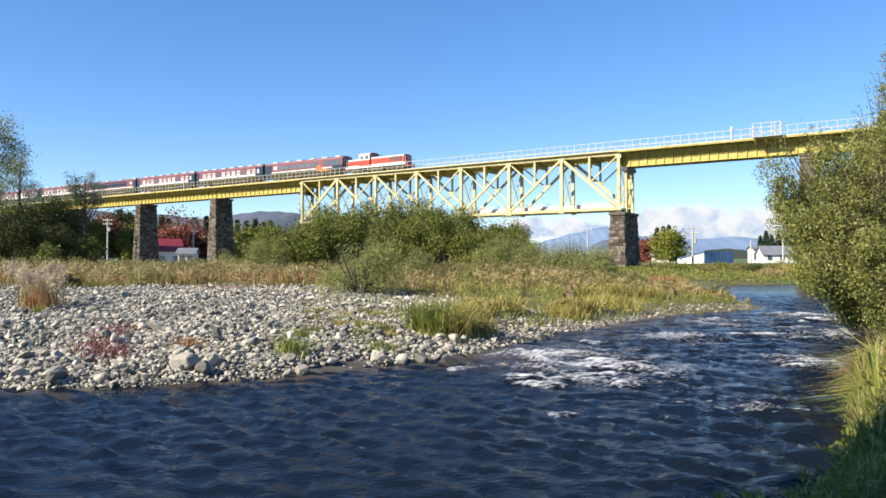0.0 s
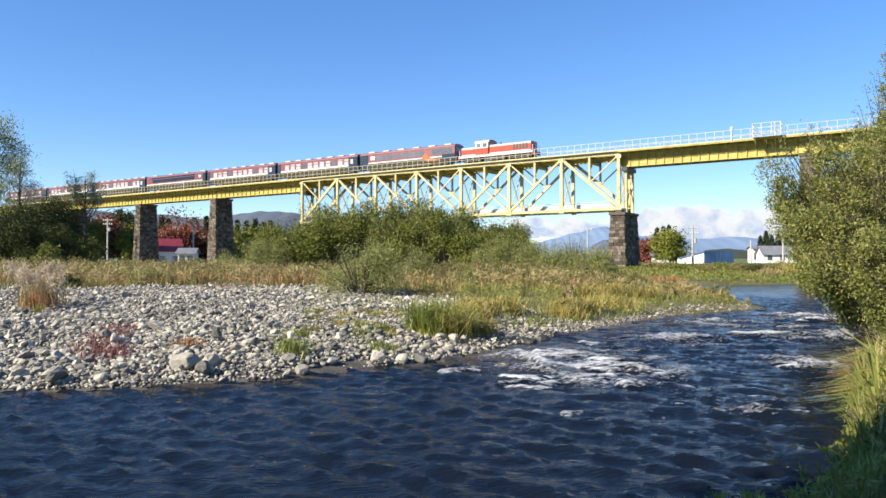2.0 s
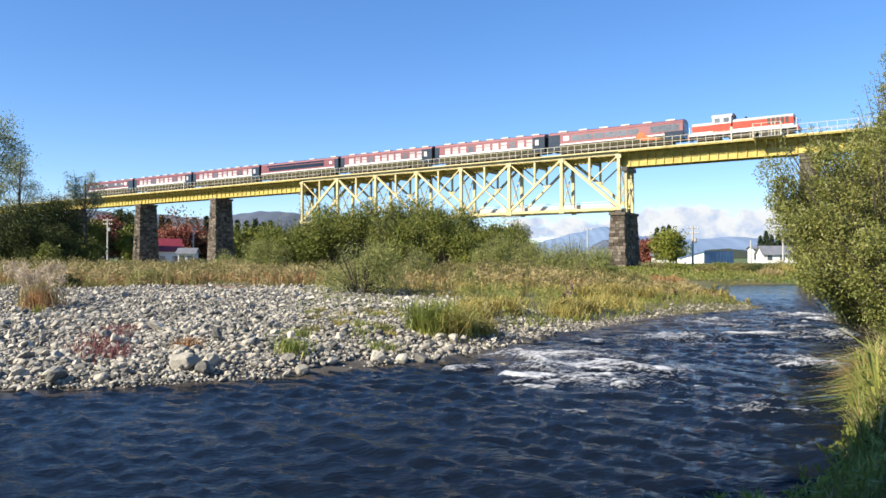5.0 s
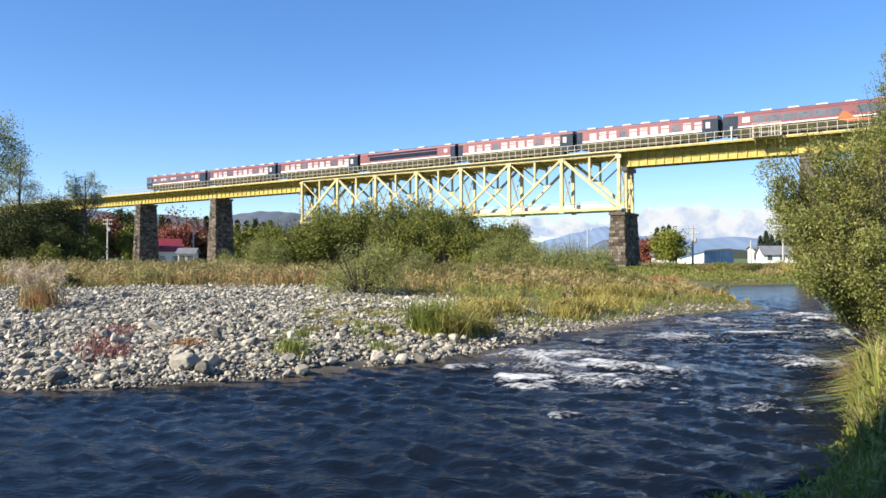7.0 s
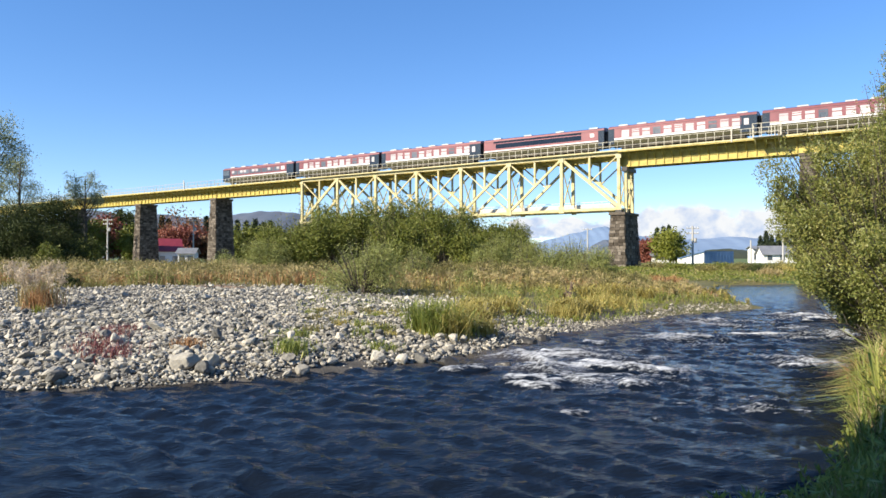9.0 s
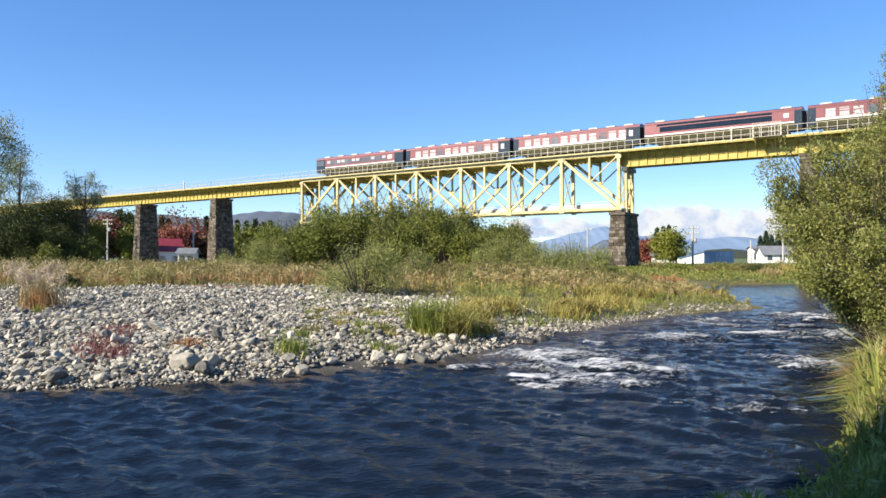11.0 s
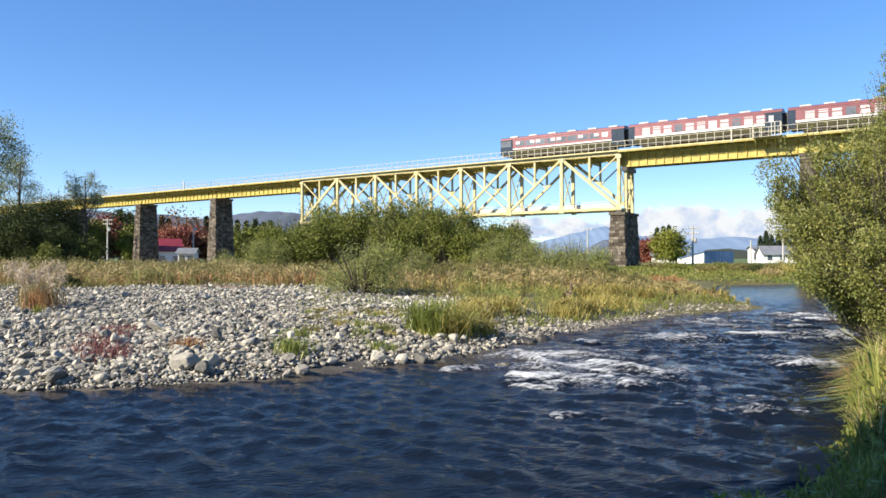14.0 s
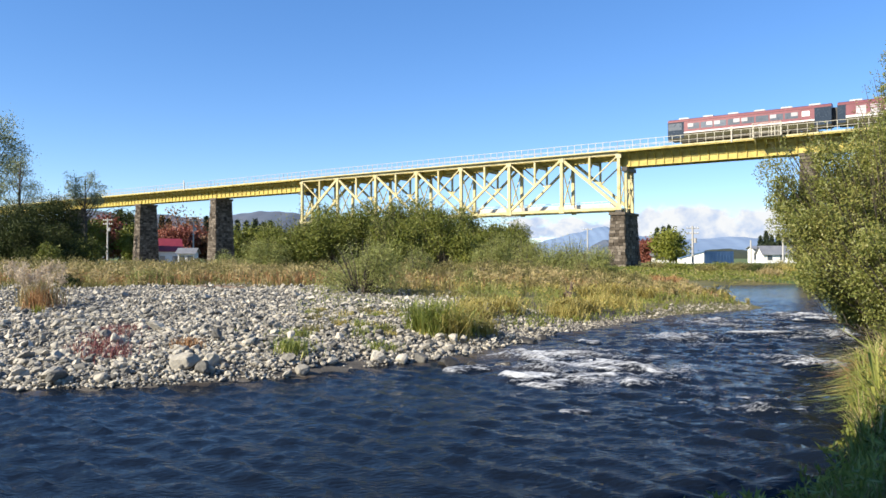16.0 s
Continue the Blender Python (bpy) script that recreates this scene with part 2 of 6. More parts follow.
def inspection_gangway():
    t = thing("inspection_gangway", BRIDGE, "pale inspection gangway with handrail hung along the lower chord", "gangway")
    x0, x1 = 37.0, SPAN - 1.0
    part("deck", MB().box(x0, x1, 2.9, 3.8, -DEEP + 0.22, -DEEP + 0.28), M_PALE, t)
    part("side_board", MB().box(x0, x1, 2.86, 2.895, -DEEP + 0.22, -DEEP + 0.95), M_PALE, t)
    for z in (1.0, 1.35):
        part("handrail", MB().box(x0, x1, 2.86, 2.9, -DEEP + z - 0.03, -DEEP + z + 0.03), M_PALE, t)
    for k in range(19):
        x = x0 + (x1 - x0) * k / 18
        part("post", MB().box(x - 0.03, x + 0.03, 2.86, 2.92, -DEEP + 0.2, -DEEP + 1.35), M_PALE, t)
    c = thing("hanging_cradle", BRIDGE @ pose(44.6, 0.0, -DEEP - 1.5), "small grey steel work cradle hung under the truss", "cradle")
    part("floor", MB().box(-1.3, 1.3, -0.5, 0.5, 0, 0.08), M_RAILING, c)
    for x in (-1.2, -0.4, 0.4, 1.2):
        for y in (-0.46, 0.46):
            part("post", MB().box(x - 0.025, x + 0.025, y - 0.025, y + 0.025, 0.08, 0.95), M_RAILING, c)
    for x in (-1.25, 1.25):
        part("hanger", MB().box(x - 0.03, x + 0.03, -0.03, 0.03, 0.08, 1.31), M_RAILING, c)
    for y in (-0.46, 0.46):
        part("guard_rail", MB().box(-1.3, 1.3, y - 0.02, y + 0.02, 0.92, 0.97), M_RAILING, c)


GIRDER = 2.2                                   # depth of the plate girders


def girder_span(x0, x1):
    L = x1 - x0
    t = thing("girder_span", BRIDGE @ pose(x0, 0, 0), "yellow riveted plate girder span with bracketed walkway", "bridge", "plate girder spans")
    top = 0.26
    for side, y in ((-1, MID - 1.15), (1, MID + 1.15)):
        g = MB().box(0.08, L - 0.08, y - 0.012, y + 0.012, top - GIRDER, top - 0.03)
        part("web", g, M_YSHADE, t)
        for z, h in ((top - 0.03, 0.03), (top - GIRDER - 0.03, 0.03)):
            part("flange", MB().box(0.06, L - 0.06, y - 0.2, y + 0.2, z, z + h).box(0.06, L - 0.06, y + side * 0.02, y + side * 0.04, z + (0.03 if z < 0 else -0.16), z + (0.16 if z < 0 else 0.0)), M_YSHADE, t)
        if side == -1:
            n = int(round(L / 1.25))
            st = MB().box(-0.05, 0.05, -0.17, -0.013, top - GIRDER + 0.13, top - 0.17).mesh("stiffener", M_YSHADE)
            br = MB().beam((0, -0.16, top - 1.25), (0, -1.5, top - 0.1), 0.14, 0.13, (1, 0, 0)).box(-0.07, 0.07, -1.7, -0.2, top - 0.1, top - 0.02).mesh("bracket", M_YSHADE)
            for k in range(n + 1):
                x = 0.15 + (L - 0.3) * k / n
                for nm, me in (("stiffener", st), ("bracket", br)):
                    part(nm, me, None, t).location = (x, y, 0)
    y = MID - 1.15
    for dy, z, w in ((-1.62, top - 0.16, 0.10), (-0.95, top - 0.62, 0.09), (-0.10, top - 1.30, 0.12)):
        part("walkway_stringer", MB().box(0.1, L - 0.1, y + dy - 0.04, y + dy + 0.04, z - w / 2, z + w / 2), M_YSHADE, t)
    for k in range(6):
        x = 0.4 + (L - 0.8) * k / 5
        part("cross_frame", MB().beam((x, MID - 0.95, top - 0.3), (x, MID + 0.95, top - GIRDER + 0.2), 0.1, 0.1).beam((x, MID + 0.95, top - 0.3), (x, MID - 0.95, top - GIRDER + 0.2), 0.1, 0.1), M_YSHADE, t)


def pier(x, wx, wy, z0, z1, batter=0.034, label="tapered pier of coursed brown stone blocks"):
    """A stone pier at x along the track, from the ground z0 to its cap z1, wx by wy at the top."""
    c = BRIDGE @ Vector((x, MID, 0))
    t = thing("bridge_pier", pose(c.x, c.y, 0, 0, 0, -33.26), label, "pier", "bridge piers")
    r = random.Random(int(x * 7) + 5)
    H = z1 - z0
    core, blocks = MB(), MB()
    def half(z, w):
        return w / 2 + (z1 - z) * batter
    a0, b0, a1, b1 = half(z0, wx) - 0.06, half(z0, wy) - 0.06, half(z1, wx) - 0.06, half(z1, wy) - 0.06
    core.add([(sx * a, sy * b, z) for a, b, z in ((a0, b0, z0), (a1, b1, z1)) for sx, sy in ((-1, -1), (1, -1), (1, 1), (-1, 1))],
             [(0, 1, 5, 4), (1, 2, 6, 5), (2, 3, 7, 6), (3, 0, 4, 7), (4, 5, 6, 7)])
    n = max(4, int(H / 0.42))
    for i in range(n):
        za, zb = z0 + H * i / n, z0 + H * (i + 1) / n
        for face in range(4):
            w = half((za + zb) / 2, wx if face % 2 == 0 else wy)
            o = lambda z: half(z, wy if face % 2 == 0 else wx)
            p = -w
            while p < w - 0.1:
                q = min(w, p + r.uniform(0.45, 0.95))
                if w - q < 0.25:
                    q = w
                pr = r.uniform(0.0, 0.13)
                v = []
                for z in (za + 0.02, zb - 0.02):
                    for u in (p + 0.02, q - 0.02):
                        for dep in (-0.1, pr):
                            k = o(z) + dep
                            v.append({0: (u, -k, z), 1: (k, u, z), 2: (-u, k, z), 3: (-k, -u, z)}[face])
                blocks.add(v, [(1, 3, 7, 5), (0, 1, 5, 4), (2, 6, 7, 3), (0, 2, 3, 1), (4, 5, 7, 6)])
                p = q
    part("core", core, M_MORTAR, t)
    part("stonework", blocks, M_STONE, t)["kind"] = "stuff"
    part("cap", MB().box(-wx / 2 - 0.22, wx / 2 + 0.22, -wy / 2 - 0.22, wy / 2 + 0.22, z1, z1 + 0.38), M_STONE, t)
    return t


def handrails(x0, x1):
    for y, step, label in ((-0.55, 1.1, "grey galvanised walkway handrail along the bridge deck"), (WIDE + 0.45, 2.2, "grey galvanised handrail on the far side of the deck")):
        t = thing("handrail", BRIDGE @ pose(x0, y, 0.33), label, "railing", "deck handrails")
        n = max(1, int(round((x1 - x0) / step)))
        post = MB().box(-0.035, 0.035, -0.03, 0.03, 0, 1.3).mesh("post", M_RAILING)
        for k in range(n + 1):
            part("post", post, None, t).location = ((x1 - x0) * k / n, 0, 0)
        for z in (0.62, 1.3):
            part("rail", MB().box(0, x1 - x0, -0.03, 0.03, z - 0.03, z + 0.03), M_RAILING, t)
    t = thing("walkway", BRIDGE @ pose(x0, 0, 0), "pale checker plate walkway beside the track", "walkway", "deck walkways")
    part("plate", MB().box(0.02, x1 - x0 - 0.02, -0.62, 0.75, 0.27, 0.33), M_RAILING, t)
    part("kick_plate", MB().box(0.02, x1 - x0 - 0.02, -0.645, -0.625, 0.2, 0.4), M_YELLOW, t)
    part("far_plate", MB().box(0.02, x1 - x0 - 0.02, WIDE - 0.75, WIDE + 0.5, 0.27, 0.33), M_RAILING, t)


def track(x0, x1):
    t = thing("railway_track", BRIDGE @ pose(x0, MID, 0), "single narrow gauge railway track on timber sleepers", "track")
    for y in (-0.55, 0.55):
        part("rail", MB().box(0, x1 - x0, y - 0.035, y + 0.035, RAIL - 0.06, RAIL).box(0, x1 - x0, y - 0.01, y + 0.01, RAIL - 0.14, RAIL - 0.06).box(0, x1 - x0, y - 0.06, y + 0.06, RAIL - 0.155, RAIL - 0.14), M_RUST, t)
    mb = MB()
    x = 0.3
    while x < x1 - x0:
        mb.box(x - 0.1, x + 0.1, -1.2, 1.2, 0.236, RAIL - 0.156)
        x += 0.62
    part("sleepers", mb, M_SLEEPER, t)["kind"] = "stuff"


def refuge(x):
    t = thing("refuge_platform", BRIDGE @ pose(x, -0.62, 0.33), "grey steel refuge platform with tall railing beside the walkway", "platform")
    part("floor", MB().box(0, 3.4, -0.9, -0.03, -0.06, 0), M_RAILING, t)
    for px, py in ((0.05, -0.86), (1.1, -0.86), (2.3, -0.86), (2.7, -0.86), (3.35, -0.86), (0.05, -0.1), (3.35, -0.1)):
        part("post", MB().box(px - 0.05, px + 0.05, py - 0.05, py + 0.05, 0, 1.75), M_RAILING, t)
    for z in (0.6, 1.15, 1.72):
        part("rail", MB().box(0, 3.4, -0.89, -0.83, z - 0.03, z + 0.03).box(0.0, 0.06, -0.83, -0.1, z - 0.03, z + 0.03).box(3.34, 3.4, -0.83, -0.1, z - 0.03, z + 0.03), M_RAILING, t)
    part("bracket", MB().beam((0.3, 0.0, -0.9), (0.3, -0.85, -0.06), 0.08, 0.08).beam((3.1, 0.0, -0.9), (3.1, -0.85, -0.06), 0.08, 0.08), M_YELLOW, t)


truss()
inspection_gangway()
JOINTS = [-165.0, -137.0, -108.5, -80.1, -51.5, -25.6, 0.0]
EAST = [SPAN, 87.0, 111.5, 136.0, 160.5, 185.0, 209.5, 234.0]
for a, b in list(zip(JOINTS[:-1], JOINTS[1:])) + list(zip(EAST[:-1], EAST[1:])):
    girder_span(a, b)
for a, b in zip(JOINTS[2:-1] + [0.0] + EAST[:3], JOINTS[3:] + EAST[:4]):
    handrails(a, b)
track(JOINTS[0], EAST[-1])
refuge(80.7)
for x, h in ((-34.2, 1.9), (78.0, 1.75)):
    t = thing("marker_post", BRIDGE @ pose(x, -0.7, 0.33), "pale painted marker post beside the handrail", "post", "marker posts")
    part("post", MB().box(-0.07, 0.07, -0.05, 0.05, -0.3, h), M_PALE, t)
    part("plate", MB().box(-0.16, 0.16, -0.075, -0.052, h - 0.5, h), M_RAILING, t)
for x in JOINTS[:-1] + EAST[1:]:
    zc = (BRIDGE @ Vector((x, MID, 0.26 - GIRDER - 0.06))).z - 0.40
    c = BRIDGE @ Vector((x, MID, 0))
    pier(x, 1.75, 4.2, float(height([(c.x, c.y)])[0]) - 0.3, zc)
for x in (0.0, SPAN):
    zc = (BRIDGE @ Vector((x, MID, -DEEP - 0.55))).z - 0.385
    c = BRIDGE @ Vector((x, MID, 0))
    pier(x, 2.0, 5.6, float(height([(c.x, c.y)])[0]) - 0.3, zc, 0.05, "broad pier of coursed brown stone under the truss end")
    # short steel tower that carries the girder end beside the truss
    s = -1 if x == 0 else 1
    w = thing("bearing_frame", BRIDGE @ pose(x + s * 0.75, 0, 0), "yellow steel frame carrying the girder end on the pier", "frame", "girder end frames")
    for y in (MID - 1.4, MID + 1.4):
        part("leg", MB().box(-0.2, 0.2, y - 0.2, y + 0.2, -DEEP - 0.55, -2.6), M_YELLOW, w)
    part("cross_head", MB().box(-0.4, 0.4, MID - 2.0, MID + 2.0, -2.6, 0.26 - GIRDER - 0.06), M_STEELDARK, w)
    part("brace", MB().beam((0, MID - 1.3, -DEEP), (0, MID + 1.3, -3), 0.12, 0.12), M_YELLOW, w)

# ---- the train ----
M_WINE = mat("wine_red_paint", [(0.133, 0.025, 0.031), (0.195, 0.047, 0.053)], 0.8, 0.42, metal=0.25, bump=0.02, spec=1.0)
M_CREAM = mat("white_stripe_paint", [(0.66, 0.65, 0.62), (0.78, 0.77, 0.74)], 0.8, 0.3, bump=0.02)
M_OLIVE = mat("dark_green_skirt", [(0.035, 0.034, 0.018), (0.07, 0.064, 0.03)], 1.2, 0.7, bump=0.03, spec=0.15)
M_NAVY = mat("navy_end_paint", [(0.014, 0.022, 0.035), (0.031, 0.043, 0.058)], 0.8, 0.25, bump=0.02)
M_ROOF = mat("coach_roof", [(0.086, 0.031, 0.033), (0.148, 0.058, 0.058)], 1.0, 0.45, bump=0.05)
M_COOLER = mat("cooler_grey", [(0.281, 0.281, 0.273), (0.452, 0.452, 0.437)], 1.0, 0.4, bump=0.03)
M_UNDER = mat("underframe_grime", [(0.039, 0.033, 0.023), (0.101, 0.086, 0.058)], 2.5, 0.7, bump=0.1)
# glare on the coach windows is painted in with the pale blinds
M_BLINDGLARE = mat("window_blind_with_glare", [(0.305, 0.278, 0.278), (0.504, 0.466, 0.46)], 0.5, 0.36, bump=0.0, each=0.6, spec=1.0)
# the sky's reflection is painted into this glass as paler blue grey
M_PANE = mat("window_glass_with_sky", [(0.023, 0.028, 0.035), (0.125, 0.148, 0.172)], 0.35, 0.3, bump=0.0, each=0.5, spec=1.0)
M_TINT = mat("tinted_saloon_glass", [(0.006, 0.008, 0.012), (0.016, 0.02, 0.027)], 0.5, 0.08, bump=0.0)
M_VERM = mat("vermilion_paint", [(0.39, 0.043, 0.02), (0.484, 0.07, 0.031)], 0.9, 0.3, bump=0.02)
M_ORANGE = mat("orange_swoosh_paint", [(0.328, 0.07, 0.023), (0.406, 0.156, 0.039)], 0.9, 0.3, bump=0.02)
M_TYRE = mat("wheel_steel", [(0.039, 0.035, 0.031), (0.109, 0.094, 0.078)], 4, 0.4, metal=0.6)


def profile(half_w, z0, z1, ztop, n=7):
    """A coach's cross-section from the sill over the roof to the other sill."""
    pts = [(-half_w, z0), (-half_w, z1)]
    for k in range(1, n):
        a = math.pi * k / n
        pts.append((-half_w * math.cos(a) ** 1 if abs(math.cos(a)) > 1e-6 else 0, z1 + (ztop - z1) * math.sin(a) ** 0.7))
    return pts + [(half_w, z1), (half_w, z0)]


def shell(x0, x1, pts, ends=True):
    mb, n = MB(), len(pts)
    v = [(x, y, z) for x in (x0, x1) for y, z in pts]
    mb.add(v, [(k, k + n, k + 1 + n, k + 1) for k in range(n - 1)] + [(n - 1, 2 * n - 1, n, 0)])
    if ends:
        mb.add(v, [list(range(n))]).add(v, [list(range(2 * n - 1, n - 1, -1))])
    return mb


def bogie(parent, x, base=2.1, wheel=0.43):
    b = part("bogie", MB().box(x - base / 2 - 0.5, x + base / 2 + 0.5, -1.0, -0.85, 0.38, 0.62).box(x - base / 2 - 0.5, x + base / 2 + 0.5, 0.85, 1.0, 0.38, 0.62)
             .box(x - 0.3, x + 0.3, -0.95, 0.95, 0.45, 0.85), M_UNDER, parent)
    for dx in (-base / 2, base / 2):
        ring = [(x + dx + math.cos(a) * wheel, math.sin(a) * wheel + wheel) for a in np.linspace(0, 6.2832, 17)[:-1]]
        for y in (-0.6, 0.6):
            v = [(px, yy, pz) for yy in (y - 0.06, y + 0.06) for px, pz in ring]
            part("wheel", MB().add(v, [(k, (k + 1) % 16, 16 + (k + 1) % 16, 16 + k) for k in range(16)]).add(v, [list(range(15, -1, -1))]).add(v, [list(range(16, 32))]), M_TYRE, b)


CAR = 20.98                                     # from coupling to coupling


def coach(kind):
    """A coach, centred on its middle at rail level, x towards the engine. kind: seat, view (glazed long saloon), front, rear (with cab)."""
    labels = {"seat": "wine red passenger coach with white waist stripe, blinds and painted window glare", "view": "wine red saloon coach with long dark glazing",
              "front": "wine red cab coach with orange swoosh and large glass end", "rear": "wine red cab coach with dark windows and glazed rear end"}
    t = thing("passenger_coach", pose(0, 0, 0), labels[kind], "railway coach", "coaches of the train")
    h, half = 10.15, 1.42
    pts = profile(half, 1.02, 3.18, 3.68)
    part("body", shell(-h, h, pts), M_WINE, t)
    part("roof", shell(-h + 0.02, h - 0.02, [(y * 1.004, z + 0.006) for y, z in pts[2:-2]], False), M_NAVY if kind == "view" else M_ROOF, t)
    for sgn in (-1, 1):
        w = half * sgn
        o = lambda d: (min(w, w + sgn * d), max(w, w + sgn * d))
        part("white_stripe", MB().box(-h, h, *o(0.010), *((1.52, 1.78) if kind == "seat" else (1.56, 1.72))), M_CREAM, t)
        part("skirt", MB().box(-h, h, *o(0.012), 0.80, 1.515), M_OLIVE, t)
        part("gutter", MB().box(-h, h, *o(0.03), 3.14, 3.19), M_ROOF, t)
        if kind == "seat":
            xs = [-7.6 + 15.2 * k / 10 for k in range(11)]
            for k, x in enumerate(xs):
                full = (k * 7 + 3) % 5 < 4
                p = part("window", MB().box(x - 0.56, x + 0.56, *o(0.014), 1.86, 2.9), M_BLINDGLARE if full else M_PANE, t)
                part("frame", MB().box(x - 0.6, x + 0.6, *o(0.03), *((2.40, 2.52) if k % 3 else (2.58, 2.62))).box(x - 0.56, x + 0.56, *o(0.026), *((2.68, 2.78) if k % 4 == 1 else (2.86, 2.9))).box(x - 0.6, x - 0.54, *o(0.022), 1.97, 2.89).box(x + 0.54, x + 0.6, *o(0.022), 1.97, 2.89), M_WINE, p)
            for a, b in ((-h, -h + 0.9), (h - 2.1, h)):
                part("end_panel", MB().box(a, b, *o(0.016), 0.92, 3.12), M_NAVY, t)
            d = part("door", MB().box(h - 1.7, h - 0.9, *o(0.024), 1.15, 2.95), M_NAVY, t, "dark folding passenger door")
            part("door_window", MB().box(h - 1.6, h - 1.0, *o(0.034), 1.9, 2.75), M_BLINDGLARE, d)
        elif kind == "view":
            part("window", MB().box(-8.0, 6.6, *o(0.016), 2.02, 2.72), M_TINT, t)
            part("upper_window", MB().box(-8.4, 6.6, *o(0.018), 2.86, 3.135), M_TINT, t)
            part("end_panel", MB().box(h - 0.9, h, *o(0.016), 0.92, 3.12), M_NAVY, t)
            part("emblem", MB().box(8.0, 8.6, *o(0.016), 2.3, 2.8), M_CREAM, t)
        else:
            e = 1 if kind == "front" else -1
            for k in range(6 if kind == "front" else 8):
                x = e * (-5.6 + 1.75 * k)
                p = part("window", MB().box(x - 0.78, x + 0.78, *o(0.014), 2.06, 2.86), M_PANE, t)
                if kind == "rear" and k != 2:
                    q = -0.42 if k % 2 else 0.34
                    part("blind", MB().box(x + q - 0.38, x + q + 0.38, *o(0.02), 2.36, 2.84), M_BLINDGLARE, p)
            if kind == "front":
                part("side_glass", MB().box(5.6, 9.6, *o(0.018), 2.05, 2.98), M_PANE, t)
                part("swoosh", MB().add([(3.4, w + sgn * 0.018, 1.50), (4.6, w + sgn * 0.018, 1.02), (7.4, w + sgn * 0.018, 1.02), (5.2, w + sgn * 0.018, 1.62), (4.4, w + sgn * 0.018, 2.35), (4.0, w + sgn * 0.018, 2.40)][::sgn], [(0, 1, 2, 3, 4, 5)]), M_ORANGE, t)
                part("nose_panel", MB().box(7.6, h, *o(0.014), 0.92, 1.98), M_NAVY, t)
            else:
                part("side_glass", MB().box(-h + 0.05, -h + 1.9, *o(0.018), 2.05, 3.0), M_PANE, t)
                part("cab_panel", MB().box(-h, -h + 2.2, *o(0.014), 0.92, 3.12), M_NAVY, t)
            a, b = sorted((-e * h, -e * (h - 1.9)))
            part("end_panel", MB().box(a, b, *o(0.016), 0.92, 3.12), M_NAVY, t)
            part("blind_panel", MB().box(-e * (h - 2.9) - 0.45, -e * (h - 2.9) + 0.45, *o(0.016), 2.2, 2.85), M_CREAM, t)
    for e in (-1, 1):
        part("end_wall", MB().box(min(e * h, e * (h + 0.03)), max(e * h, e * (h + 0.03)), -1.38, 1.38, 1.0, 3.2), M_NAVY, t)
        if not (kind == "front" and e == 1 or kind == "rear" and e == -1):
            part("gangway_bellows", MB().box(min(e * (h + 0.03), e * 10.47), max(e * (h + 0.03), e * 10.47), -0.55, 0.55, 1.0, 3.1), M_STEELDARK, t)
        else:
            part("end_glass", MB().box(min(e * (h + 0.03), e * (h + 0.05)), max(e * (h + 0.03), e * (h + 0.05)), -1.2, 1.2, 2.0, 3.05), M_PANE, t)
            for y in (-0.9, 0.9):
                part("headlight", MB().box(min(e * (h + 0.03), e * (h + 0.09)), max(e * (h + 0.03), e * (h + 0.09)), y - 0.15, y + 0.15, 1.45, 1.7), M_COOLER, t)
    n = 4 if kind == "view" else (6 if kind != "seat" else 7)
    for k in range(n):
        x = -8.2 + 16.4 * k / (n - 1)
        c = MB().add([(x + sx * (0.62 if z else 0.75), sy * (0.5 if z else 0.62), 3.60 + z) for z in (0, 0.25) for sx, sy in ((-1, -1), (1, -1), (1, 1), (-1, 1))],
                     [(0, 1, 5, 4), (1, 2, 6, 5), (2, 3, 7, 6), (3, 0, 4, 7), (4, 5, 6, 7)])
        part("roof_cooler", c, M_COOLER, t)
    for x in (-7.0, 7.0):
        bogie(t, x)
    for x, l in ((-3.6, 1.6), (-1.2, 1.0), (1.3, 1.9), (3.9, 1.2)):
        part("equipment_box", MB().box(x - l / 2, x + l / 2, -1.32, 1.32, 0.36, 0.92), M_UNDER, t)
    part("underframe", MB().box(-9.9, 9.9, -1.18, 1.18, 0.72, 1.0).box(-5.4, 5.4, -1.22, 1.22, 0.42, 0.72), M_UNDER, t)
    for x in (-10.47, h):
        part("coupler", MB().box(x, x + 10.47 - h, -0.12, 0.12, 0.75, 0.98), M_STEELDARK, t)
    return t


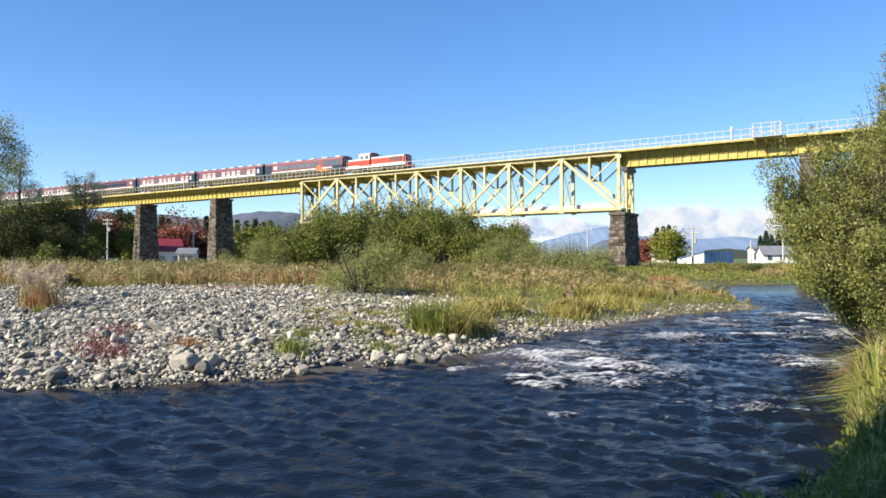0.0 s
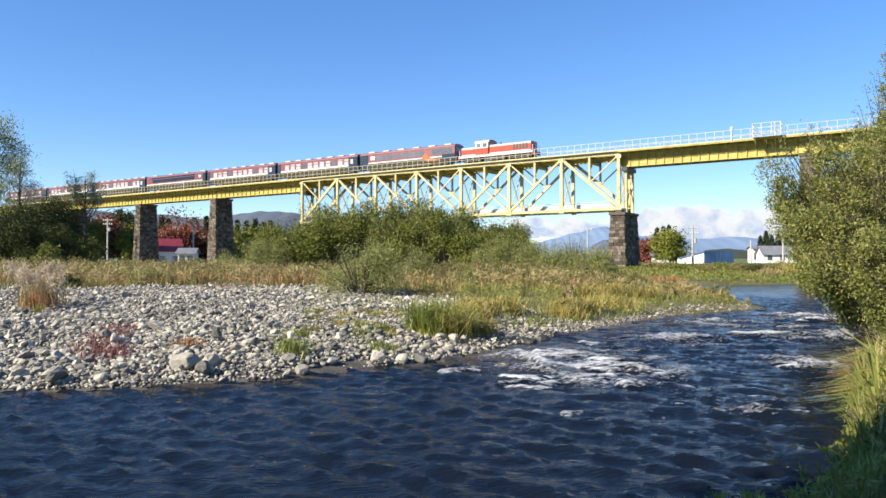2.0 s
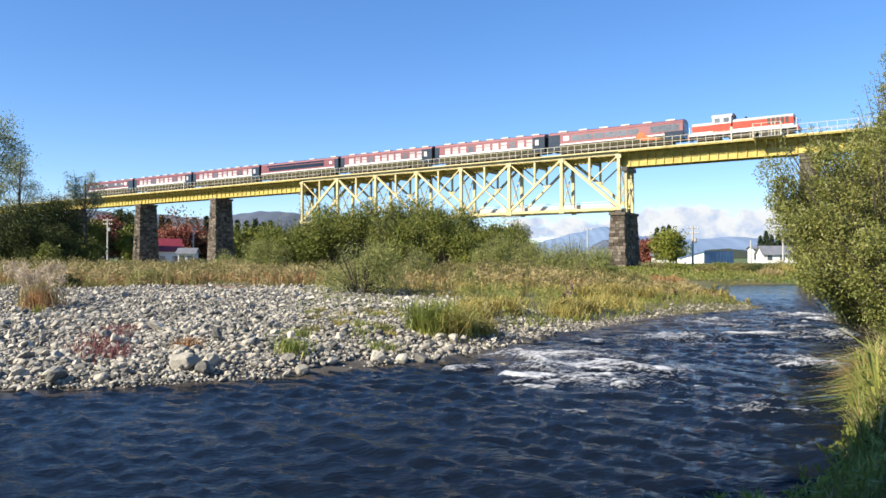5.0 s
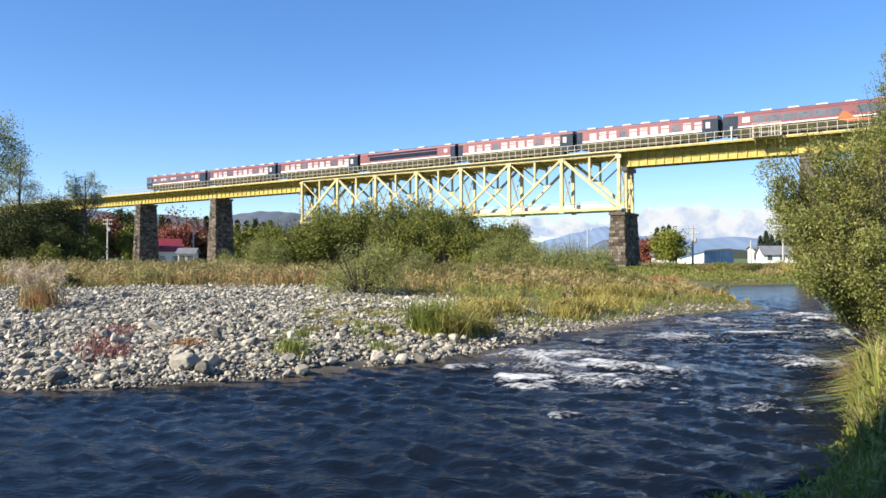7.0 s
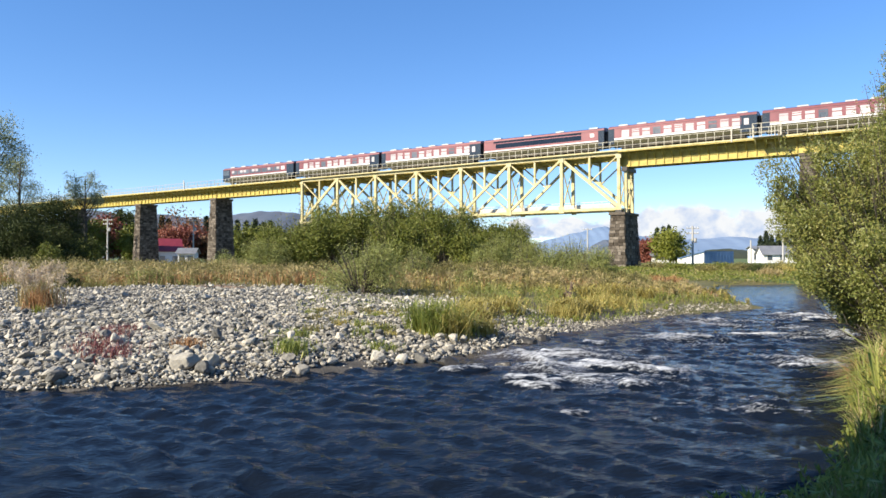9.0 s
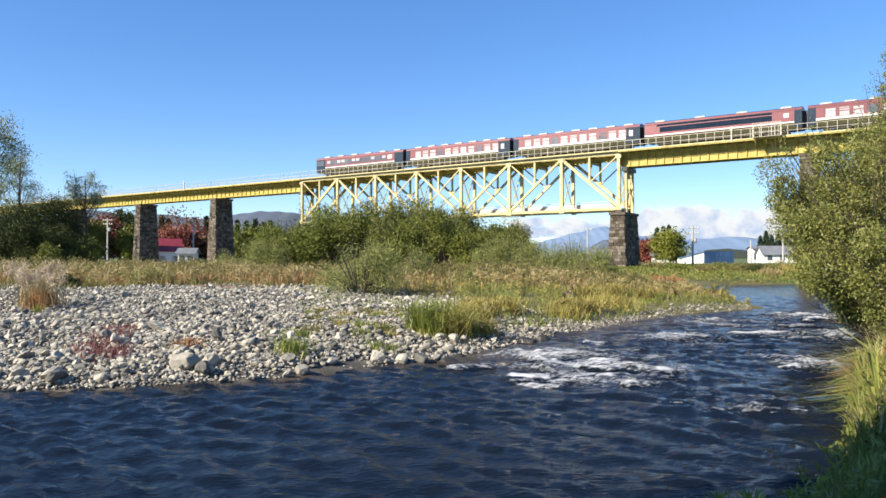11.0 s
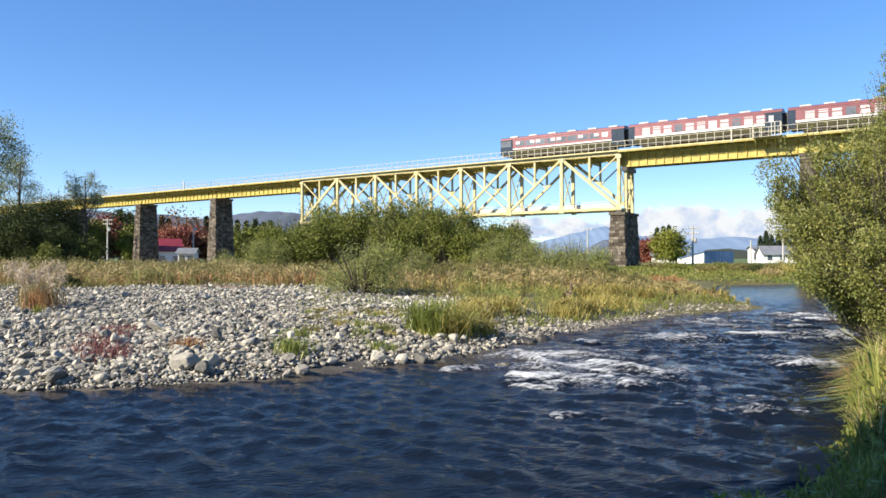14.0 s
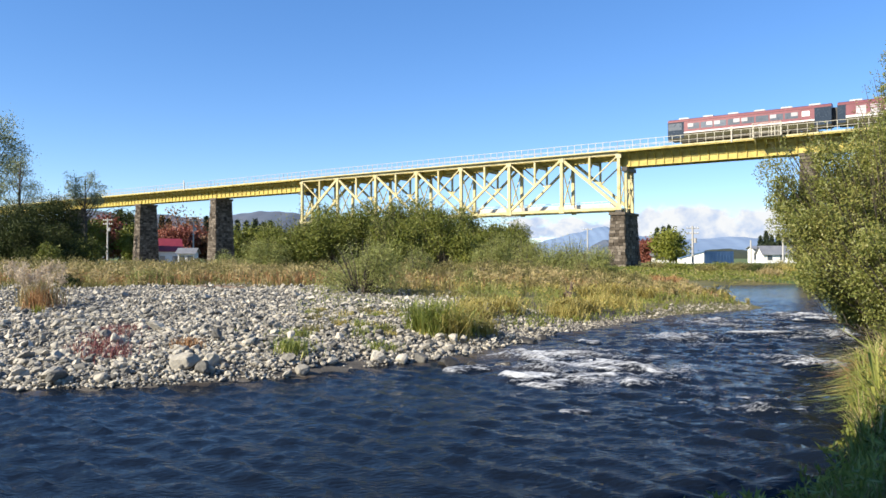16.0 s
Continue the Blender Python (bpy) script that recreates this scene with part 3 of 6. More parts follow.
def locomotive():
    t = thing("diesel_locomotive", pose(0, 0, 0), "vermilion and white diesel hood locomotive hauling the train", "locomotive")
    h = 6.75
    part("frame", MB().box(-h, h, -1.4, 1.4, 0.85, 1.2), M_STEELDARK, t)
    for y in (-1.41, 1.402):
        part("sill_stripe", MB().box(-h, h, y, y + 0.008, 0.98, 1.2), M_CREAM, t, "white sill stripe")

    def hood(x0, x1, hw, ztop, name):
        b = part(name, shell(x0, x1, [(-hw, 1.2), (-hw, ztop - 0.28), (-hw + 0.16, ztop - 0.05), (0, ztop), (hw - 0.16, ztop - 0.05), (hw, ztop - 0.28), (hw, 1.2)]), M_VERM, t)
        # sunlight along the top of the hood is painted as light grey
        part("hood_roof", shell(x0 + 0.01, x1 - 0.01, [(-hw - 0.01, ztop - 0.42), (-hw - 0.008, ztop - 0.27), (-hw + 0.155, ztop - 0.04), (0, ztop + 0.012), (hw - 0.155, ztop - 0.04), (hw + 0.008, ztop - 0.27), (hw + 0.01, ztop - 0.42)], False), M_COOLER, b, "hood top painted pale for sunlight")
        for s in (-1, 1):
            part("white_band", MB().box(x0, x1, min(s * hw, s * (hw + 0.008)), max(s * hw, s * (hw + 0.008)), 1.25, 1.5), M_CREAM, b)
        return b
    long = hood(-1.2, h - 0.4, 1.12, 2.86, "long_hood")
    hood(-h + 0.35, -3.6, 1.12, 2.75, "short_hood")
    for k in range(5):
        x = 3.2 + 0.55 * k
        for y in (-1.14, 1.122):
            part("grille", MB().box(x, x + 0.4, y, y + 0.018, 1.7, 2.5), M_STEELDARK, long)
    cab = part("cab", shell(-3.6, -1.2, [(-1.38, 1.2), (-1.38, 3.35), (-1.1, 3.62), (0, 3.75), (1.1, 3.62), (1.38, 3.35), (1.38, 1.2)]), M_VERM, t)
    part("cab_roof", shell(-3.75, -1.05, [(-1.42, 3.3), (-1.40, 3.37), (-1.1, 3.64), (0, 3.77), (1.1, 3.64), (1.40, 3.37), (1.42, 3.3)], False), M_COOLER, cab, "light grey cab roof")
    for s in (-1, 1):
        y0, y1 = sorted((s * 1.38, s * 1.392))
        part("upper_panel", MB().box(-3.6, -1.2, y0, y1, 2.35, 3.29), M_CREAM, cab)
        y0, y1 = sorted((s * 1.392, s * 1.402))
        for x in (-3.35, -2.2):
            part("cab_window", MB().box(x, x + 0.75, y0, y1, 2.5, 3.15), M_PANE, cab)
        for x in (-1.199, -3.62):
            part("end_window", MB().box(x, x + 0.019, min(s * 0.25, s * 1.2), max(s * 0.25, s * 1.2), 2.92, 3.3), M_PANE, cab)
    part("exhaust", MB().tube([(0.4, 0, 2.8), (0.4, 0, 3.2)], [0.18, 0.16], 10), M_STEELDARK, t)
    for e in (-1, 1):
        for k in range(3):
            y = -1.2 + 1.2 * k
            part("end_rail_post", MB().box(e * 6.68 - 0.025, e * 6.68 + 0.025, y - 0.025, y + 0.025, 1.2, 2.2), M_CREAM, t)
        part("end_rail", MB().box(e * 6.68 - 0.025, e * 6.68 + 0.025, -1.22, 1.22, 2.2, 2.25), M_CREAM, t)
        part("buffer_beam", MB().box(min(e * h, e * 6.95), max(e * h, e * 6.95), -1.3, 1.3, 0.6, 1.2), M_VERM, t)
        part("coupler", MB().box(min(e * 6.95, e * 7.2), max(e * 6.95, e * 7.2), -0.12, 0.12, 0.75, 1.0), M_STEELDARK, t)
    for y in (-0.45, 0.45):
        part("headlight", MB().tube([(h - 0.4, y, 2.3), (h - 0.28, y, 2.3)], [0.14, 0.14], 10), M_COOLER, t)
    bogie(t, 4.3, 3.2)
    bogie(t, -4.3, 2.2)
    part("fuel_tank", MB().box(-1.6, 1.8, -1.25, 1.25, 0.35, 0.85), M_UNDER, t)
    return t


# how far the train's front has come along the bridge, in metres from the truss's west end
RUN = [(0.0, 24.2), (1.5, 42.6), (3.5, 67.2), (7.0, 111.7), (9.0, 137.6), (12.5, 183.8), (14.5, 210.2), (16.0, 230.2)]
TRAIN = [(locomotive(), 7.2)]
for n, kind in enumerate(("front", "seat", "seat", "view", "seat", "seat", "rear")):
    c = coach(kind) if n in (0, 1, 3, 6) else copy_thing(TRAIN[2][0], pose(0, 0, 0))
    TRAIN.append((c, 14.4 + CAR * (n + 0.5)))


def motions():
    for ob, behind in TRAIN:
        walk(ob, [(t, BRIDGE @ pose(front - behind, MID, RAIL)) for t, front in RUN])
    river_motions()

# ---- the river ----
def water_material(name, foam_level, foam_gain):
    m = bpy.data.materials.new(name)
    m.use_nodes = True
    nt = m.node_tree
    N, K = nt.nodes.new, nt.links.new
    b = nt.nodes["Principled BSDF"]
    b.inputs["Roughness"].default_value = 0.06
    b.inputs["IOR"].default_value = 1.25
    b.inputs["Specular IOR Level"].default_value = 0.14
    co = N("ShaderNodeTexCoord")
    sep = N("ShaderNodeSeparateXYZ")
    K(co.outputs["Object"], sep.inputs[0])
    mp = N("ShaderNodeMapping")
    mp.inputs["Scale"].default_value = (0.8, 2.0, 1.0)
    mp.inputs["Rotation"].default_value = (0, 0, radians(-25))
    K(co.outputs["Object"], mp.inputs[0])
    nz = N("ShaderNodeTexNoise")
    nz.inputs["Scale"].default_value, nz.inputs["Detail"].default_value, nz.inputs["Roughness"].default_value = 8.0, 8, 0.76
    K(mp.outputs[0], nz.inputs[0])
    add = N("ShaderNodeMath")
    add.operation = "MULTIPLY_ADD"
    add.inputs[1].default_value = 2.5
    off = N("ShaderNodeMath")
    off.operation = "ADD"
    off.inputs[1].default_value = -0.5
    K(nz.outputs[0], off.inputs[0])
    K(off.outputs[0], add.inputs[0]), K(sep.outputs["Z"], add.inputs[2])
    froth = N("ShaderNodeAttribute")
    froth.attribute_name = "froth"
    lace = N("ShaderNodeMath")
    lace.operation = "MULTIPLY_ADD"
    lace.inputs[1].default_value = 1.0
    K(froth.outputs["Fac"], lace.inputs[0]), K(add.outputs[0], lace.inputs[2])
    rng = N("ShaderNodeMapRange")
    rng.inputs["From Min"].default_value, rng.inputs["From Max"].default_value = foam_level, foam_level + 1.0 / foam_gain
    K(lace.outputs[0], rng.inputs[0])
    mix = N("ShaderNodeMix")
    mix.data_type = "RGBA"
    mix.inputs[6].default_value = (0.005, 0.008, 0.014, 1)
    mix.inputs[7].default_value = (0.55, 0.57, 0.59, 1)
    # the stony bed and the bar's brown reflection, both painted in where the water is shallow
    bed, deep_mix = N("ShaderNodeAttribute"), N("ShaderNodeMix")
    bed.attribute_name = "shallow"
    deep_mix.data_type = "RGBA"
    deep_mix.inputs[6].default_value, deep_mix.inputs[7].default_value = (0.005, 0.008, 0.014, 1), (0.07, 0.058, 0.046, 1)
    K(bed.outputs["Fac"], deep_mix.inputs[0]), K(deep_mix.outputs[2], mix.inputs[6])
    K(rng.outputs[0], mix.inputs[0]), K(mix.outputs[2], b.inputs["Base Color"])
    rr = N("ShaderNodeMapRange")
    rr.inputs["To Min"].default_value, rr.inputs["To Max"].default_value = 0.06, 0.7
    K(rng.outputs[0], rr.inputs[0]), K(rr.outputs[0], b.inputs["Roughness"])
    n2 = N("ShaderNodeTexNoise")
    n2.inputs["Scale"].default_value, n2.inputs["Detail"].default_value = 8.0, 6
    K(mp.outputs[0], n2.inputs[0])
    bp = N("ShaderNodeBump")
    bp.inputs["Strength"].default_value, bp.inputs["Distance"].default_value = 0.38, 0.05
    K(n2.outputs[0], bp.inputs["Height"]), K(bp.outputs[0], b.inputs["Normal"])
    return m


FLOW = Vector((-0.86, -0.51, 0.0))
M_WATER = water_material("river_water", 0.20, 1.5)


def ripples(x, y, seed, lengths, heading):
    """Uneven wind and current ripples: many crossing wave trains, sharpened at the crest."""
    r = np.random.RandomState(seed)
    z = np.zeros_like(x)
    wx, wy = x + 0.5 * wob(x, y, 2.3, seed + 1), y + 0.5 * wob(x, y, 2.0, seed + 2)
    for k in range(26):
        L = math.exp(r.uniform(math.log(lengths[0]), math.log(lengths[1])))
        a = heading + r.normal(0, 0.55)
        c = np.sin((wx * math.cos(a) + wy * math.sin(a)) * 6.2832 / L + r.uniform(0, 6.28))
        z += L ** 0.9 * 0.018 * (1.1 - np.sqrt(c * c + 0.09)) * 1.35
    gust = 0.75 + 0.35 * wob(x, y, 5.0, seed + 3)
    return (z - z.mean()) * gust


def rapid(x, y):
    """Where the bed makes the water break: 1 in the rapids, 0 in the smooth reach."""
    out = 0.25 * np.exp(-(((x - 9) / 7) ** 2 + ((y - 22) / 12) ** 2))
    for cx, cy, sx, sy, k in ((3.2, 17.6, 1.8, 2.8, 1.15), (7.6, 23.0, 1.2, 1.3, 0.75), (9.6, 17.5, 1.3, 1.4, 0.75), (12.5, 24, 1.6, 2.0, 0.7), (16.5, 32, 2.6, 2.4, 0.7), (11, 29, 1.8, 1.6, 0.55), (5.2, 13.0, 1.2, 1.0, 0.5), (2.0, 19.4, 1.6, 0.5, 0.7)):
        out = out + k * np.exp(-(((x - cx) / sx) ** 2 + ((y - cy) / sy) ** 2))
    return np.clip(out, 0, 0.85)


def water_sheet(name, x0, x1, y0, y1, step, seed, lengths, heading, gain, still, label):
    xs, ys = np.arange(x0, x1, step), np.arange(y0, y1, step)
    X, Y = np.meshgrid(xs, ys)
    Z = ripples(X, Y, seed, lengths, heading) * gain * (np.clip(2.1 - (Y - 7) / 9, 1.0, 2.0) if still else 1.0) * np.clip((60 - Y) / 22, 0.12, 1)
    froth = np.zeros_like(X) - 0.7
    if still:
        rp = rapid(X, Y)
        crest = (1 - np.abs(np.sin((X * 0.35 + Y * 0.94 + 0.9 * wob(X, Y, 1.0, 5)) * 2.3 + wob(X, Y, 0.7, 9) * 1.8))) ** 1.5
        Z = Z * (0.7 + 0.9 * rp) - 0.11 * np.clip(1 - 4.0 * rp - 0.6 * np.clip((X + 2) / 3, 0, 1) * np.clip((15 - Y) / 3, 0, 1), 0, 1) * np.clip(to_line(np.stack([X.ravel(), Y.ravel()], 1), BAR).reshape(X.shape) / 3.0, 0, 1) + rp * (0.07 + 0.16 * crest + 0.03 * wob(X, Y, 0.22, 12))
        froth = rp * (0.20 + 0.62 * crest) * (0.75 + 0.6 * wob(X, Y, 0.9, 14)) - 0.06 - 0.62 * np.clip(1 - 3.0 * rp, 0, 1)
    w = len(xs)
    i = (np.arange(len(ys) - 1)[:, None] * w + np.arange(w - 1)[None]).ravel()
    # only what lies in the river bed at some time is kept
    centre = np.stack([X.ravel()[i], Y.ravel()[i]], 1)
    cell, of_cell = np.unique(np.round(centre / 0.5).astype(int), axis=0, return_inverse=True)
    centre = cell * 0.5
    keep = np.zeros(len(cell), bool)
    for t in ((0,) if still else range(0, 17, 1)):
        at = centre + np.array([FLOW.x, FLOW.y]) * 1.15 * t
        for dx, dy in ((0, 0), (0.7, 0), (-0.7, 0), (0, 0.7), (0, -0.7)):
            keep |= inside(at + (dx, dy), RIVER) & (at[:, 1] < 80) & (np.abs(at[:, 0]) < 0.75 * at[:, 1] + 3)
    i = i[keep[of_cell.ravel()]]
    used, back_to = np.unique(np.stack([i, i + 1, i + w + 1, i + w], 1), return_inverse=True)
    mb = MB().add(np.stack([X.ravel(), Y.ravel(), Z.ravel()], 1)[used], back_to.reshape(-1, 4))
    froth = froth.ravel()[used]
    spot_xy = np.stack([X.ravel(), Y.ravel()], 1)[used]
    shallow = np.exp(-to_line(spot_xy, BAR) / 1.5) * (0.7 + 0.4 * wob(spot_xy[:, 0], spot_xy[:, 1], 1.6, 23)) if still else np.zeros(len(used))
    o = part(name, mb, M_WATER, None, "", True)
    o.data.attributes.new("froth", "FLOAT", "POINT").data.foreach_set("value", froth)
    o.data.attributes.new("shallow", "FLOAT", "POINT").data.foreach_set("value", np.clip(shallow, 0, 1))
    return tagged(o, label, "water", kind="structure")


water_still = water_sheet("water_surface", -40, 45, 3.0, 76, 0.13, 3, (0.5, 2.8), 1.05, 0.85, True, "dark blue river water with standing waves and white rapids")
water_drift = water_sheet("water_ripples", -38, 52, 2.0, 70, 0.095, 11, (0.26, 2.0), 0.95, 0.98, False, "dark blue rippled river water drifting downstream")


FOAM = []


def whitewater(x, y, wide, deep, strands, n, lift, seed):
    """A breaking crest: frothing ridges across the current that sink away at the rim."""
    rng = np.random.RandomState(seed)
    step = 0.055 if y < 20 else 0.09
    X, Y = np.meshgrid(np.arange(-wide, wide + step, step), np.arange(-deep - 0.4, deep + 0.4 + step, step))
    Z, froth = np.zeros_like(X), np.zeros_like(X)
    for k in range(strands + 2):
        c = rng.uniform(-0.5, 0.5, 2) * (wide * 0.8, deep * 1.5)
        L = wide * rng.uniform(0.3, 0.7)
        bend, slope = rng.normal(0, 0.35), rng.normal(0, 0.3)
        u = (X - c[0]) / L
        v = Y - c[1] - (bend * u ** 2 + slope * u) * L * 0.6 - 0.12 * wob(X, Y, 0.35, seed + k)
        fade = np.exp(-u ** 2 * 1.6)
        Z = np.maximum(Z, fade * np.exp(-(v / 0.16) ** 2) * rng.uniform(0.6, 1.1))
        # froth trails downstream of each ridge
        froth = np.maximum(froth, fade * np.where(v > 0, np.exp(-(v / 0.12) ** 2), np.exp(-np.abs(v) / rng.uniform(0.18, 0.5))))
    rim = np.clip(1.25 - np.sqrt((X / wide) ** 2 + (Y / (deep + 0.4)) ** 2) * 1.25, 0, 1)
    low = np.clip(rim * 1.6, 0, 1) ** 1.5
    # torn into lace along the current
    lace = (1 - np.abs(np.clip(wob(X * 0.6 + Y * 0.3, Y * 1.3, 0.30, seed + 60), -1, 1))) ** 2.2
    froth = froth * (0.24 + 1.0 * lace) * (0.8 + 0.45 * wob(X, Y, 0.5, seed + 70))
    H = lift * Z * low + 0.03 * wob(X, Y, 0.16, seed) * low - 0.22 * (1 - low) - 0.09 * np.clip(1 - 2.2 * froth, 0, 1)
    w = X.shape[1]
    i = (np.arange(X.shape[0] - 1)[:, None] * w + np.arange(w - 1)[None]).ravel()
    mb = MB().add(np.stack([X.ravel(), Y.ravel(), H.ravel()], 1), np.stack([i, i + 1, i + w + 1, i + w], 1))
    o = part("whitewater", mb, M_WATER, None, "", True)
    o.data.attributes.new("froth", "FLOAT", "POINT").data.foreach_set("value", (np.minimum(froth * low, 0.66) * (1.05 if n > 200 else 0.75) - 0.08 - 0.6 * np.clip(1 - 2.5 * froth * low, 0, 1)).ravel())
    o.location = (x, y, 0.05)
    o["kind"] = "stuff"
    tagged(o, "white broken water of the river rapids", "rapids", "rapids")
    FOAM.append((o, x, y, seed))


for k, (x, y, wide, deep, strands, n) in enumerate((
        (2.1, 15.3, 1.7, 0.9, 5, 620), (2.0, 15.9, 1.3, 0.7, 4, 420), (3.0, 15.6, 1.2, 0.8, 4, 360), (2.5, 18.3, 1.5, 1.0, 4, 420), (3.2, 19.6, 1.3, 0.9, 3, 260),
        (4.0, 17.2, 1.7, 1.2, 5, 560), (4.5, 16.4, 1.3, 0.9, 4, 420), (3.6, 17.9, 1.4, 1.0, 4, 380), (4.0, 14.8, 1.0, 0.5, 3, 220), (0.6, 17.0, 1.1, 0.3, 2, 180),
        (7.5, 23.4, 1.8, 0.5, 3, 300), (8.4, 17.6, 1.0, 0.8, 3, 260), (9.1, 17.0, 0.9, 0.6, 2, 150), (10.6, 24.5, 2.4, 0.6, 3, 240), (15.2, 30.0, 2.6, 0.8, 4, 320),
        (13.2, 27.2, 2.0, 0.5, 3, 200), (4.3, 22.2, 0.9, 0.5, 2, 120), (11.6, 21.0, 1.0, 0.4, 2, 110))):
    whitewater(x, y, wide, deep, strands, n, 0.08 if n > 200 else 0.05, 40 + k)

# small broken crests scattered through the rapids and below them
scatter = random.Random(8)
for k in range(18):
    y = scatter.uniform(11.5, 21)
    x = scatter.uniform(0.10, 0.42) * y
    whitewater(x, y, scatter.uniform(0.45, 0.8), scatter.uniform(0.15, 0.3), 1, 100, 0.035, 90 + k)


def river_motions():
    for o, x, y, seed in FOAM:
        r = random.Random(seed)
        w1, w2, p1, p2 = r.uniform(1.6, 3.4), r.uniform(2.4, 4.4), r.uniform(0, 6.28), r.uniform(0, 6.28)
        walk(o, [(k * 0.25, pose(x + 0.14 * math.sin(w1 * k * 0.25 + p1), y + 0.10 * math.sin(w1 * k * 0.25 + p1 + 0.6),
                                 (0.055 if seed < 90 else -0.03) + 0.035 * math.sin(w2 * k * 0.25 + p2), 2 * math.sin(w2 * k * 0.25), 0, 7 * math.sin(w1 * k * 0.25 + p2))) for k in range(65)])
    rows = []
    for k in range(0, 33):
        t = k * 0.5
        p = FLOW * (1.15 * t)
        rows.append((t, pose(p.x, p.y, -0.01 + 0.012 * math.sin(1.7 * t))))
    walk(water_drift, rows)
    walk(water_still, [(k * 0.5, pose(0.05 * math.sin(2.1 * k * 0.5), 0.04 * math.cos(1.6 * k * 0.5), 0.012 * math.sin(2.6 * k * 0.5))) for k in range(33)])

# ---- stones of the gravel bar ----
M_COBBLE = mat("river_cobble", [(0.045, 0.043, 0.037), (0.115, 0.11, 0.095), (0.20, 0.188, 0.158), (0.29, 0.268, 0.22), (0.37, 0.34, 0.275), (0.46, 0.425, 0.345), (0.25, 0.19, 0.125)], 3.0, 0.85, bump=0.35, island=0.75)
M_COBBLE_ONE = mat("river_cobble_single", [(0.045, 0.043, 0.037), (0.115, 0.11, 0.095), (0.20, 0.188, 0.158), (0.29, 0.268, 0.22), (0.37, 0.34, 0.275), (0.46, 0.425, 0.345), (0.25, 0.19, 0.125)], 3.0, 0.85, bump=0.35, each=0.75)
M_WETROCK = mat("wet_rock", [(0.023, 0.022, 0.017), (0.062, 0.055, 0.043)], 3.0, 0.35, bump=0.4)
RS = np.random.RandomState(5)


def stone_shapes(level, n):
    base, f = lump(level) if level else (np.array([(1, 0, 0), (0, 1, 0), (-1, 0, 0), (0, -1, 0), (0, 0, 1), (0, 0, -1)]) * 1.15,
                                         np.array([(0, 1, 4), (1, 2, 4), (2, 3, 4), (3, 0, 4), (1, 0, 5), (2, 1, 5), (3, 2, 5), (0, 3, 5)]))
    out = []
    for _ in range(n):
        v = base * RS.uniform(0.65, 1.35, 3) * np.array([1.2, 0.82, 0.66])
        for _ in range(6):
            d = RS.normal(size=3)
            d /= np.linalg.norm(d)
            over = np.maximum(v @ d - RS.uniform(0.32, 0.62), 0)
            v = v - over[:, None] * d * 0.85
        out.append(v * (1 + 0.07 * RS.normal(size=(len(v), 1))))
    return out, f


def turn(v, a):
    c, s = math.cos(a), math.sin(a)
    return np.stack([v[:, 0] * c - v[:, 1] * s, v[:, 0] * s + v[:, 1] * c, v[:, 2]], 1)


def gravel_edge(x, y):
    return 43 + 2.5 * wob(x, y, 6, 7) - 1.1 * np.clip(x + 6, 0, 30)


